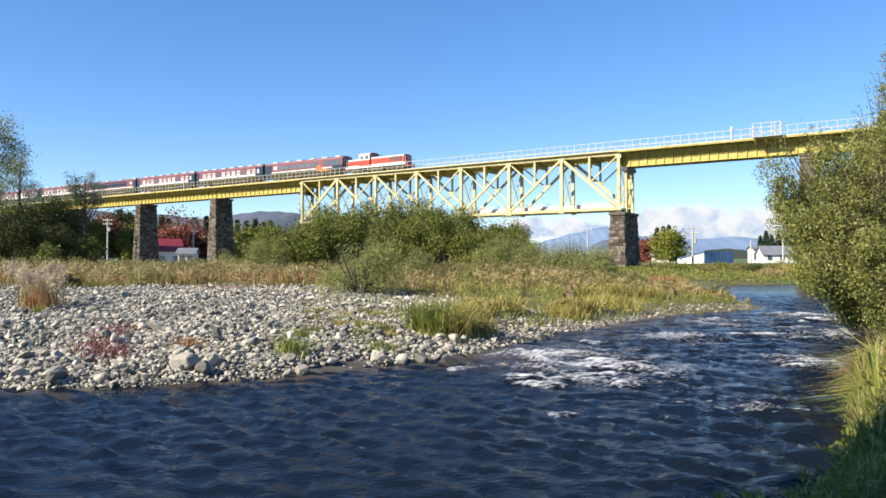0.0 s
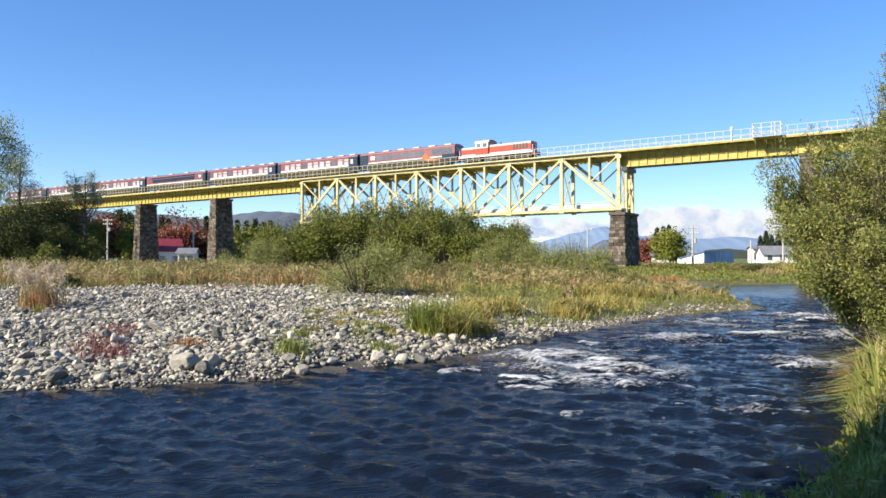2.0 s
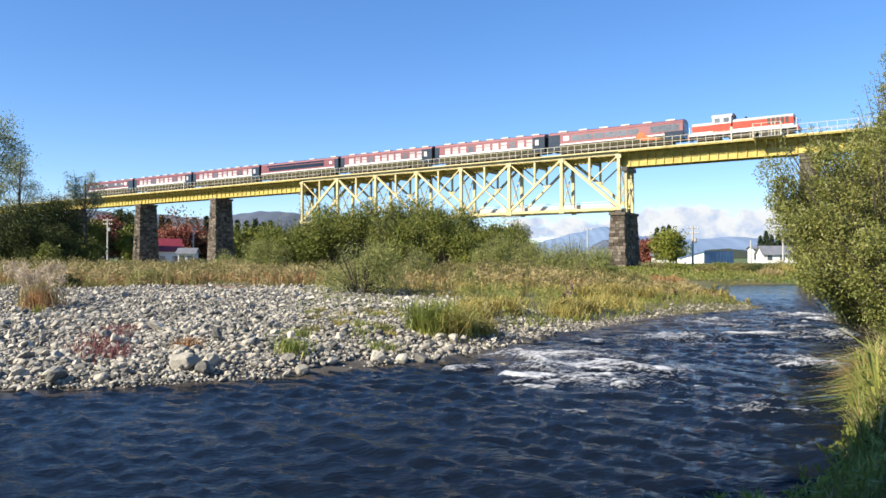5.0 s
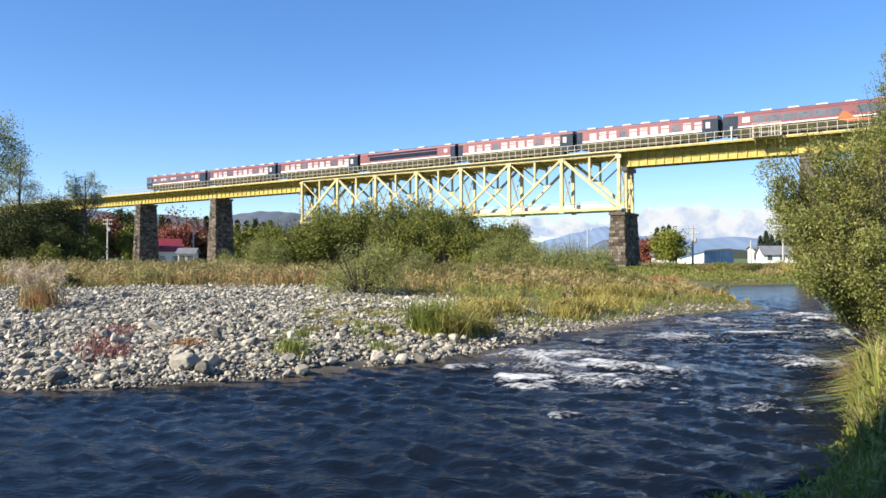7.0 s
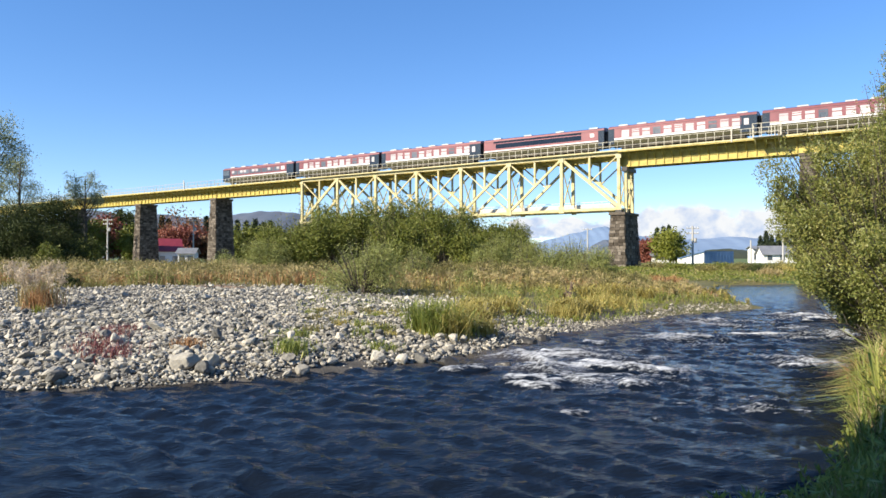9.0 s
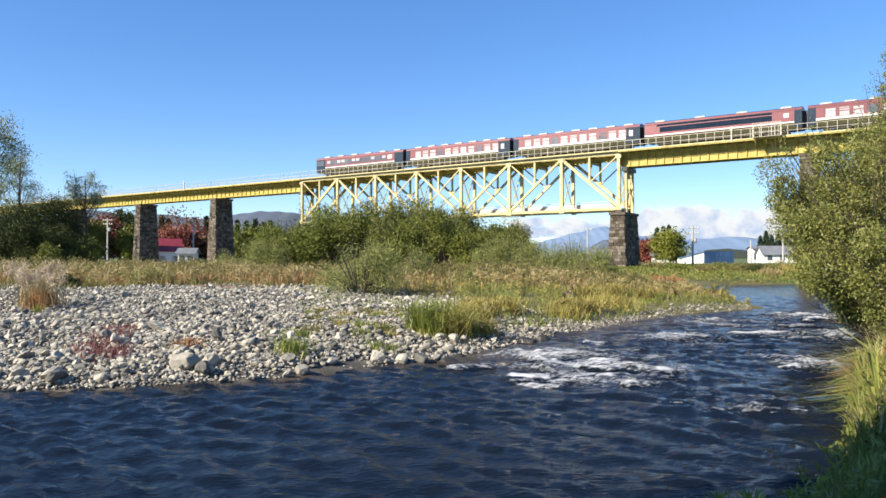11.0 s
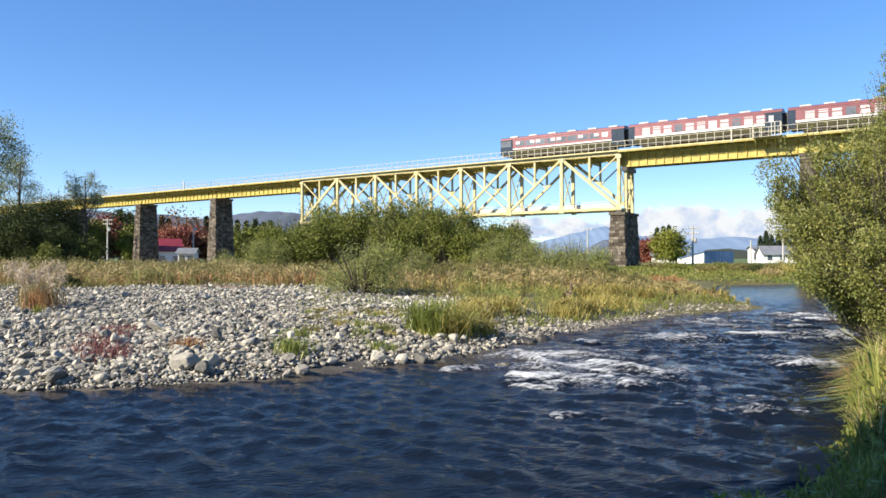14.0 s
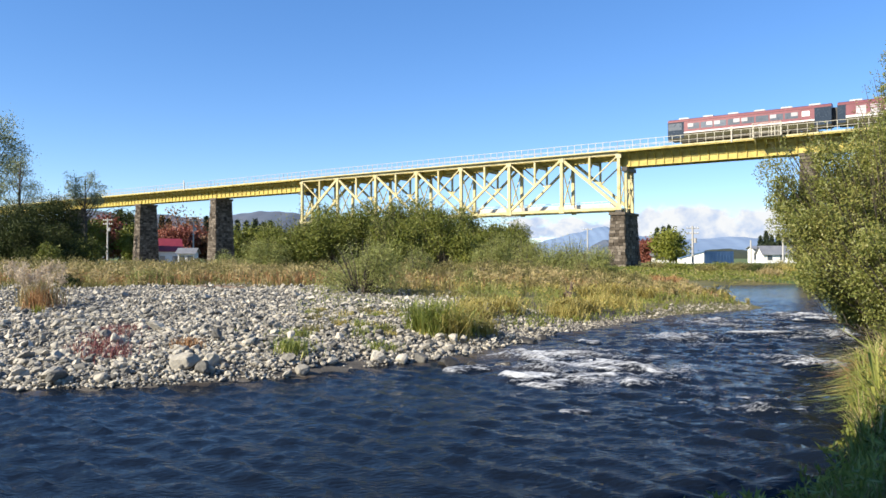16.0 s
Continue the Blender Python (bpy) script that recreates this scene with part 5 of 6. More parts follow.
def top_z(py, Y):
    return 2.6 + (456 - py) / 1300 * Y



def driftwood(x, y, length, yaw, thick, seed):
    """A weathered log with broken stubs, lying on the gravel."""
    rng = np.random.RandomState(seed)
    t = thing("driftwood_log", pose(x, y, float(height([(x, y)])[0]) + thick * 0.7, 0, 0, yaw), "weathered brown driftwood log at the edge of the meadow", "log", "driftwood")
    path = [(u * length, rng.normal(0, 0.04), rng.normal(0, 0.02)) for u in np.linspace(-0.5, 0.5, 7)]
    part("trunk", MB().tube(path, [thick * 0.6, thick, thick * 0.95, thick * 0.9, thick * 0.8, thick * 0.7, thick * 0.3], 8), M_DRIFT, t)
    for k in (1, 3, 4):
        a = Vector(path[k])
        part("stub", MB().tube([a, a + Vector((rng.uniform(-0.2, 0.3), rng.uniform(-0.2, 0.2), thick * rng.uniform(1.6, 3.0)))], [thick * 0.3, thick * 0.12], 5), M_DRIFT, t)


driftwood(-12.7, 41.0, 2.2, 4, 0.11, 1)
driftwood(-11.5, 40.4, 1.3, -12, 0.08, 2)
driftwood(6.1, 35.4, 0.9, 60, 0.28, 3)

# the willow thicket in front of the truss
for px, py, Y, R in ((498, 402, 78, 2.6), (548, 380, 77, 2.8), (600, 372, 75, 2.8), (655, 360, 74, 3.0), (708, 356, 75, 3.0), (765, 366, 73, 3.0), (820, 374, 74, 2.8),
                     (862, 398, 72, 2.4), (905, 402, 73, 2.4), (580, 388, 70, 2.5), (690, 385, 68, 2.6), (790, 390, 67, 2.6), (520, 412, 70, 2.3)):
    shrub("willow_shrub", spot(px, Y), Y, (top_z(py, Y) - 1.0) * 1.27, R * 1.1, 90, 15000, 0.26, M_WILLOW, "dense green willow shrub in the river meadow", seed=px)
for px, py, Y, R in ((930, 420, 66, 2.0), (975, 430, 62, 2.0), (1015, 427, 64, 2.2), (1050, 440, 60, 1.8), (880, 425, 60, 1.7), (470, 425, 68, 2.0)):
    shrub("sallow_shrub", spot(px, Y), Y, (top_z(py, Y) - 1.0) * 1.3, R * 1.15, 60, 9000, 0.15, M_WILLOWG, "grey green sallow shrub in tall grass", seed=px)
shrub("sallow_shrub", spot(640, 37), 37, 3.2, 2.3, 80, 10000, 0.13, M_WILLOWG, "grey green sallow shrub at the edge of the gravel", seed=3)
for px, py, Y, R, M in ((735, 425, 52, 1.5, M_WILLOWG), (905, 450, 46, 1.4, M_OLIVEG), (1090, 468, 55, 1.6, M_OLIVEG), (1120, 480, 58, 1.5, M_WILLOWG), (560, 455, 50, 1.4, M_OLIVEG),
                        (260, 470, 45, 1.6, M_WILLOWG), (210, 474, 46, 1.5, M_OLIVEG), (1030, 470, 48, 1.4, M_OLIVEG), (830, 462, 44, 1.2, M_WILLOWG), (970, 480, 42, 1.2, M_OLIVEG),
                        (400, 440, 80, 2.0, M_WILLOWG), (330, 448, 84, 1.8, M_OLIVEG), (935, 448, 56, 2.0, M_OLIVEG), (985, 446, 60, 2.2, M_WILLOWG), (1035, 450, 57, 2.0, M_OLIVEG),
                        (1080, 455, 60, 2.0, M_WILLOWG), (1115, 466, 55, 1.7, M_OLIVEG), (860, 446, 56, 1.8, M_OLIVEG), (1165, 490, 60, 1.4, M_RUSSET), (1190, 494, 61, 1.3, M_RUSSET), (800, 452, 52, 1.6, M_OLIVEG)):
    shrub("meadow_weed", spot(px, Y), Y, max(0.7, top_z(py, Y) - 1.0), R, 40, 3600, 0.14, M, "tall leafy weeds standing in the meadow", "weed", seed=px)

# ---- trees ----
def tree(name, px, py, Y, R, nleaf, size, material, label, seed=0, crown=0.55, loose=0.16):
    """A broadleaved tree: trunk, forked limbs, and leaf clumps round the limb ends."""
    rng = np.random.RandomState(abs(seed + px))
    x = spot(px, Y)
    gz = float(height([(x, Y)])[0])
    H = top_z(py, Y) - gz
    t = thing(name, pose(x, Y, gz - 0.1), label, "tree", name + "s")
    part("trunk", MB().tube([(0, 0, 0), (0.1, 0.05, H * 0.3), (-0.1, 0.1, H * 0.6), (0.05, 0, H * 0.9)], [H * 0.022, H * 0.017, H * 0.011, H * 0.003], 7), M_BARK, t)
    ends = []
    for k in range(26):
        a, u = rng.uniform(0, 6.28), rng.uniform(1 - crown * 0.95, 0.98)
        rr = R * math.sqrt(max(0.08, 1 - ((u - (1 - crown * 0.55)) / (crown * 0.62)) ** 2)) * rng.uniform(0.55, 1.05)
        e = Vector((math.cos(a) * rr, math.sin(a) * rr, H * u))
        s = Vector((0, 0, H * max(0.2, u - 0.22)))
        part("limb", MB().tube([s, s.lerp(e, 0.5) + Vector((0, 0, -0.03 * H)), e], [H * 0.0045, H * 0.003, H * 0.001], 5), M_BARK, t)
        ends.append(e)
        ends.append(s.lerp(e, 0.6) + Vector(rng.normal(0, R * 0.15, 3)))
    ends = np.array(ends)
    c = ends[rng.randint(0, len(ends), nleaf)]
    pts = c + rng.normal(0, 1, (nleaf, 3)) * R * loose * (1, 1, 0.8)
    part("crown", leaves(MB(), pts, size, size * 0.55, rng, 0.1), material, t)["kind"] = "stuff"
    return t


def conifer(px, py, Y, R, label="dark green cedar tree", seed=0, n=2600):
    rng = np.random.RandomState(abs(seed + px))
    x = spot(px, Y)
    gz = float(height([(x, Y)])[0])
    H = top_z(py, Y) - gz
    t = thing("cedar_tree", pose(x, Y, gz - 0.1), label, "tree", "cedar_trees")
    part("trunk", MB().tube([(0, 0, 0), (0, 0, H * 0.5), (0, 0, H * 0.98)], [H * 0.018, H * 0.012, H * 0.002], 6), M_BARK, t)
    u = rng.uniform(0, 1, n) ** 0.8
    a = rng.uniform(0, 6.28, n)
    tier = 0.75 + 0.25 * np.sin(u * 34 + a * 2)
    r = R * (1 - u) * np.sqrt(rng.uniform(0.1, 1, n)) * tier + 0.1
    pts = np.stack([np.cos(a) * r, np.sin(a) * r, H * (0.12 + 0.88 * u) - r * 0.25], 1)
    part("crown", leaves(MB(), pts, H * 0.075, H * 0.028, rng, 0.3), M_CONIFER, t)["kind"] = "stuff"


tree("roadside_tree", -24, 204, 96, 4.0, 16000, 0.27, M_GREYLEAF, "tall grey green tree at the meadow's edge", 1, 0.8, 0.2)
tree("poplar_tree", 34, 268, 94, 2.5, 5200, 0.22, M_GREYLEAF, "thin leaved grey green poplar", 2, 0.75, 0.2)
tree("poplar_tree", 150, 298, 104, 3.2, 3400, 0.25, M_GREYLEAF, "thin leaved grey green poplar", 3, 0.35, 0.11)
# the thicket lies in shade, put here into its dark leaf colour
for px, py, Y, R in ((10, 345, 86, 4.2), (52, 340, 88, 4.0), (94, 338, 90, 4.2), (70, 334, 92, 4.2), (108, 350, 94, 3.2), (30, 372, 80, 3.6), (78, 378, 82, 3.6), (115, 378, 92, 3.2), (-20, 350, 84, 4)):
    shrub("thicket_shrub", spot(px, Y), Y, top_z(py, Y) - 1.0, R, 70, 12000, 0.26, M_DARKSHADELEAF, "thicket below the railway with leaves painted dark for shade", seed=px + 9)
shrub("thicket_shrub", spot(120, 41.5), 41.5, 1.0, 0.9, 30, 2600, 0.12, M_DARKSHADELEAF, "low dark bush beside the pampas grass", seed=4)
for px, py, Y, R in ((120, 415, 88, 2.2), (160, 412, 90, 2.0), (85, 428, 78, 1.6)):
    shrub("thicket_shrub", spot(px, Y), Y, top_z(py, Y) - 1.0, R, 50, 2600, 0.28, M_WILLOW, "green shrub before the dark thicket", seed=px + 9)
for px, py, Y, R, M, lab in ((188, 388, 205, 4.6, M_MAPLE, "autumn red tree behind the railway"), (222, 376, 215, 6.0, M_DARKSHADELEAF, "dark green tree behind the railway"),
                             (238, 402, 200, 3.8, M_WILLOW, "green tree behind the railway"), (318, 380, 215, 5.8, M_BROWNL, "rust brown autumn tree behind the railway"),
                             (308, 404, 200, 4.8, M_MAPLE, "autumn red tree behind the railway"), (340, 402, 205, 4.8, M_MAPLE, "autumn red tree behind the railway"),
                             (430, 405, 190, 4.6, M_WILLOW, "green tree behind the railway"), (455, 398, 195, 4.2, M_DARKSHADELEAF, "dark green tree behind the railway"),
                             (475, 410, 188, 3.6, M_WILLOW, "green tree behind the railway"), (165, 395, 200, 5, M_WILLOW, "green tree behind the railway"),
                             (140, 385, 205, 5.5, M_DARKSHADELEAF, "dark green tree behind the railway"), (375, 412, 205, 4.2, M_BROWNL, "rust brown autumn tree behind the railway"),
                             (1153, 426, 196, 3.0, M_MAPLE, "autumn red tree by the far houses"), (1187, 408, 184, 3.6, M_LIME, "yellow green tree by the far houses"),
                             (1143, 438, 200, 2.2, M_MAPLE, "autumn red tree by the far houses")):
    tree("village_tree", px, py, Y, R, 4200, 0.75, M, lab, 5, 0.85, 0.24)
for px, py, Y, R in ((212, 372, 235, 3.0), (230, 378, 240, 3.0), (286, 382, 230, 2.6), (298, 388, 232, 2.6), (345, 386, 235, 2.6), (365, 384, 230, 3.0), (385, 388, 236, 3.0),
                     (420, 390, 300, 3), (436, 392, 310, 3), (452, 389, 300, 3), (466, 394, 305, 3), (478, 392, 300, 3), (1163, 404, 230, 3.0), (1174, 402, 235, 2.6),
                     (1184, 400, 230, 2.6), (1346, 418, 220, 2.6), (1356, 410, 225, 2.8), (1366, 416, 222, 2.8), (1378, 414, 225, 2.8), (1392, 412, 222, 2.8), (1405, 418, 220, 3.0)):
    conifer(px, py, Y, R)

# the willow on the near bank
for x, y, H, R, st, n, ln in ((15.0, 23.2, 8.8, 2.3, 120, 48000, (0.0, 0)), (14.9, 23.8, 8.5, 1.3, 80, 22000, (0, 0)), (16.0, 24.0, 9.6, 1.9, 80, 30000, (-0.3, 0)), (13.9, 22.6, 6.8, 2.1, 100, 26000, (-0.4, 0)), (13.4, 22.0, 5.6, 1.8, 90, 21000, (-1.6, 0)),
                              (13.1, 21.4, 4.2, 1.7, 80, 17000, (-2.1, -0.2)), (13.0, 20.8, 3.0, 1.5, 70, 12000, (-2.2, -0.3)), (13.3, 22.4, 6.3, 1.2, 50, 14000, (-2.0, 0)), (13.5, 22.6, 6.9, 1.7, 60, 26000, (-2.7, 0)), (13.2, 21.8, 5.0, 1.4, 50, 14000, (-2.8, 0)), (12.6, 19.6, 3.2, 1.4, 60, 11000, (-0.8, -0.2)),
                              (17.6, 29.0, 6.2, 2.4, 80, 10000, (-1.6, 0)), (19.0, 32.5, 6.0, 2.4, 60, 6000, (-1.5, 0))):
    shrub("bank_willow", x, y, H, R, st, int(n * 1.35), 0.105, M_BANKLEAF, "tall willow with yellowing leaves leaning over the river", "tree", ln, 17, 0.05, 0.035, 0.3, lobes=22)
# added tree out of view, placed to cast shade on the near bank
shrub("bank_willow", -4.9, 2.3, 9.2, 1.7, 80, 30000, 0.20, M_BANKLEAF, "unseen willow added to shade the near bank", "tree", (0, 0), 5, 0.35, 0.04, 0.3)


# ---- the near bank's grass ----
def bank_grass(name, x0, x1, y0, y1, n, h, material, label, lean, w, away=0.15, seed=0):
    rng = np.random.RandomState(seed)
    p = np.column_stack([rng.uniform(x0, x1, n), rng.uniform(y0, y1, n)])
    keep = ~inside(p, RIVER) & (to_line(p, BANK) > away * rng.uniform(0, 1, n)) & (to_line(p, BANK) < 3.2)
    p = p[keep]
    hh = h * rng.uniform(0.5, 1.15, len(p))
    mb = blades(MB(), np.column_stack([p, height(p) - 0.03]), hh, w * rng.uniform(0.6, 1.4, len(p)), lean, rng)
    tagged(part(name, mb, material), label, "grass", kind="stuff")


bank_grass("bank_reed_grass", 5.5, 14, 8.5, 20, 9000, 1.0, M_GREENG, "long green reed grass hanging over the near bank", 0.85, 0.022, seed=1)
bank_grass("bank_dry_grass", 5.8, 16, 8.5, 26, 3500, 1.2, M_DRY, "dry straw blades in the bank grass", 0.8, 0.018, seed=2)
bank_grass("bank_low_grass", 0.8, 8, 4.6, 11, 5000, 0.32, M_OLIVEG, "low shaded grass on the near bank", 0.7, 0.014, seed=3)
bank_grass("bank_far_grass", 13, 30, 18, 50, 9000, 1.2, M_OLIVEG, "olive grass under the bank willow", 0.7, 0.03, seed=4)


for k, (x, y, r, h) in enumerate(((6.85, 11.3, 0.4, 0.75), (7.3, 12.1, 0.4, 0.75), (6.5, 10.6, 0.4, 0.7), (7.7, 13.0, 0.4, 0.75), (7.3, 11.4, 0.4, 0.9), (6.2, 9.9, 0.35, 0.65))):
    tussock(x, y, r, h, 330, (M_GREENG, M_YELLOWG, M_GREENG)[k % 3], ("arching clump of long green grass on the near bank", "arching clump of golden grass on the near bank", "arching clump of long green grass on the near bank")[k % 3], 0.95, "grass_tussock", 0, 0.03)
for x, y, r, h, M, lab in ((8.55, 14.5, 0.45, 1.0, M_DRY, "arching clump of straw coloured grass over the brink"), (8.0, 13.6, 0.35, 1.0, M_GREENG, "arching clump of long green grass on the near bank"),
                           (7.65, 12.9, 0.35, 0.95, M_RUSSET, "arching clump of tawny grass over the brink"), (7.25, 12.2, 0.35, 0.95, M_GREENG, "arching clump of long green grass on the near bank"),
                           (6.8, 11.4, 0.35, 0.85, M_YELLOWG, "arching clump of golden grass on the near bank"), (6.4, 10.7, 0.3, 0.8, M_GREENG, "arching clump of long green grass on the near bank")):
    tussock(x, y, r, h, 210, M, lab, 1.15, "grass_tussock", 0, 0.042)
for x, y, h, r in ((5.9, 9.0, 0.75, 0.6), (5.75, 9.6, 0.5, 0.4), (5.2, 8.9, 0.4, 0.4), (6.5, 9.7, 0.95, 0.7), (5.4, 8.3, 0.55, 0.5), (7.0, 10.4, 1.0, 0.6)):
    shrub("bank_shrub", x, y, h, r, 26, 1500, 0.10, M_WILLOW, "low dark green leafy shrub on the near bank", seed=int(x * 10), thick=0.008)


tussock(6.05, 10.15, 0.10, 1.75, 12, M_GREENG, "tall reed with broad arching green leaves on the near bank", 0.55, "reed_plant", 0, 0.055)
tussock(6.3, 10.5, 0.12, 1.6, 10, M_YELLOWG, "tall reed with yellowing arching leaves on the near bank", 0.6, "reed_plant", 0, 0.05)


def dead_branch(root, tip, seed):
    """A bare bough that hangs over the water, with side twigs."""
    rng = np.random.RandomState(seed)
    root, tip = Vector(root), Vector(tip)
    t = thing("dead_branch", pose(*root), "bare brown bough hanging from the bank over the river", "branch", "bare boughs")
    path = [(tip - root) * u + Vector(rng.normal(0, 0.07, 3)) * (1 if 0 < u < 1 else 0) + Vector((0, 0, -0.25 * math.sin(math.pi * u))) for u in np.linspace(0, 1, 7)]
    part("bough", MB().tube(path, [0.045, 0.038, 0.03, 0.024, 0.018, 0.012, 0.005], 6), M_BARK, t)
    for k in range(9):
        a = path[1 + k % 5]
        b = a + Vector((rng.uniform(-0.7, 0.0), rng.uniform(-0.3, 0.3), rng.uniform(-0.25, 0.45)))
        part("twig", MB().tube([a, a.lerp(b, 0.5) + Vector((0, 0, 0.04)), b], [0.012, 0.009, 0.003], 4), M_BARK, t)


for k, (root, tip) in enumerate((((12.7, 20.7, 0.5), (9.9, 20.0, 1.35)), ((12.9, 20.9, 0.6), (10.4, 19.6, 0.75)), ((12.5, 20.2, 0.4), (10.9, 18.6, 0.35)),
                                 ((13.2, 21.4, 0.8), (10.5, 20.8, 1.7)), ((12.4, 19.9, 0.5), (10.6, 18.9, 0.9)))):
    dead_branch(root, tip, 50 + k)


def bank_edge():
    """Long blades that hang over the brink of the near bank."""
    rng = np.random.RandomState(9)
    line = BANK[6:14]
    seg = rng.randint(2, len(line) - 1, 4500)
    u = rng.uniform(0, 1, len(seg))[:, None]
    a, b = line[seg], line[seg + 1]
    p = a + (b - a) * u
    nrm = np.stack([-(b - a)[:, 1], (b - a)[:, 0]], 1)
    nrm /= np.linalg.norm(nrm, axis=1)[:, None]
    p = p + nrm * rng.uniform(-0.05, 0.7, len(seg))[:, None] * np.where(inside(p + nrm * 0.5, RIVER), -1, 1)[:, None]
    tall = np.clip((p[:, 1] - 5.5) / 4.0, 0.3, 1.0)
    base = np.column_stack([p, np.maximum(height(p), 0.0) - 0.03])
    for q, (name, M, lab) in enumerate((("brink_grass", M_GREENG, "long fresh grass hanging over the river's brink"), ("brink_straw", M_DRY, "straw blades hanging over the river's brink"))):
        k = (np.arange(len(p)) % 4 == 0) == bool(q)
        tagged(part(name, blades(MB(), base[k], (0.95 * tall * rng.uniform(0.5, 1.15, len(p)))[k], np.full(k.sum(), 0.028), 0.4, rng), M), lab, "grass", kind="stuff")


bank_edge()


def leafy_plant(x, y, h, n, seed):
    rng = np.random.RandomState(seed)
    gz = max(0.0, float(height([(x, y)])[0]))
    t = thing("leafy_plant", pose(x, y, gz - 0.02), "green broad leaved plant on the near bank", "plant", "bank plants")
    for k in range(4):
        e = Vector((rng.uniform(-0.2, 0.2), rng.uniform(-0.2, 0.2), h * rng.uniform(0.7, 1.0)))
        part("stem", MB().tube([(0, 0, 0), e * 0.5 + Vector((0, 0, 0.05)), e], [0.006, 0.005, 0.003], 4), M_GREENG, t)
        u = rng.uniform(0.25, 1.0, n)
        part("leaf_spray", leaves(MB(), np.outer(u, np.array(e)), 0.13, 0.035, rng, 0.1, 0.6, True), M_GREENG, t)["kind"] = "stuff"


for k, (x, y, h) in enumerate(((2.25, 6.0, 0.62), (2.5, 6.2, 0.66), (2.75, 6.4, 0.6), (2.02, 5.88, 0.55), (3.1, 7.0, 0.3), (3.6, 7.4, 0.32), (2.5, 6.5, 0.25), (4.1, 8.0, 0.35), (4.7, 8.7, 0.4), (3.2, 6.3, 0.5), (3.6, 6.6, 0.55), (4.0, 7.0, 0.5), (4.5, 7.4, 0.6), (2.7, 6.0, 0.45), (5.0, 8.0, 0.6), (5.3, 8.5, 0.7), (2.3, 5.9, 0.35), (5.7, 9.3, 0.7))):
    leafy_plant(x, y, h, 16, k)

# ---- village ----
M_WHITE = mat("white_wall", [(0.62, 0.61, 0.58), (0.78, 0.77, 0.74)], 0.6, 0.7)
M_REDROOF = mat("red_roof", [(0.172, 0.023, 0.039), (0.265, 0.047, 0.062)], 0.6, 0.4)
M_BLUEROOF = mat("blue_roof", [(0.08, 0.16, 0.32), (0.13, 0.225, 0.40)], 0.5, 0.35)
M_GREYROOF = mat("grey_roof", [(0.109, 0.117, 0.133), (0.203, 0.211, 0.226)], 0.5, 0.45)
M_CONCRETE = mat("pole_concrete", [(0.328, 0.32, 0.296), (0.452, 0.437, 0.413)], 1.5, 0.8)


def house(px, Y, w, d, wall, ridge, rot, roof, label):
    """A gabled house: w along its ridge, d across."""
    x = spot(px, Y)
    gz = float(height([(x, Y)])[0])
    t = thing("house", pose(x, Y, gz, 0, 0, rot), label, "house", "village houses")
    part("wall", MB().add([(sx * w / 2, sy * d / 2, z) for z in (-0.2, wall) for sx, sy in ((-1, -1), (1, -1), (1, 1), (-1, 1))] + [(-w / 2, 0, ridge), (w / 2, 0, ridge)],
                          [(0, 1, 5, 4), (2, 3, 7, 6)]).add([(sx * w / 2, sy * d / 2, z) for z in (-0.2, wall) for sx, sy in ((-1, -1), (1, -1), (1, 1), (-1, 1))] + [(-w / 2, 0, ridge), (w / 2, 0, ridge)],
                          [(1, 2, 6, 9, 5), (3, 0, 4, 8, 7)]), M_WHITE, t)
    e, th = 0.5, 0.18
    for s in (-1, 1):
        v = [(-w / 2 - e, 0, ridge), (w / 2 + e, 0, ridge), (w / 2 + e, s * (d / 2 + e), wall - (ridge - wall) * e / (d / 2)), (-w / 2 - e, s * (d / 2 + e), wall - (ridge - wall) * e / (d / 2))]
        part("roof", MB().add([(a, b, c + 0.02) for a, b, c in v] + [(a, b, c + th) for a, b, c in v], [(0, 3, 2, 1), (4, 5, 6, 7), (0, 1, 5, 4), (1, 2, 6, 5), (2, 3, 7, 6), (3, 0, 4, 7)]), roof, t)
    for k in range(max(2, int(w / 3)) if wall > 1.9 else 0):
        x0 = -w / 2 + (k + 0.5) * w / max(2, int(w / 3))
        wi = part("window", MB().box(x0 - 0.6, x0 + 0.6, -d / 2 - 0.03, -d / 2 - 0.005, 0.9, 2.0), M_PANE, t)
        part("sill", MB().box(x0 - 0.7, x0 + 0.7, -d / 2 - 0.1, -d / 2 - 0.03, 0.8, 0.9), M_GREYROOF, wi)


house(295, 176, 5.8, 5.6, 3.4, 6.0, 30, M_REDROOF, "white house with a steep wine red metal roof")
house(333, 168, 3.6, 4.0, 2.6, 3.6, 5, M_GREYROOF, "small white annex with a low grey roof")


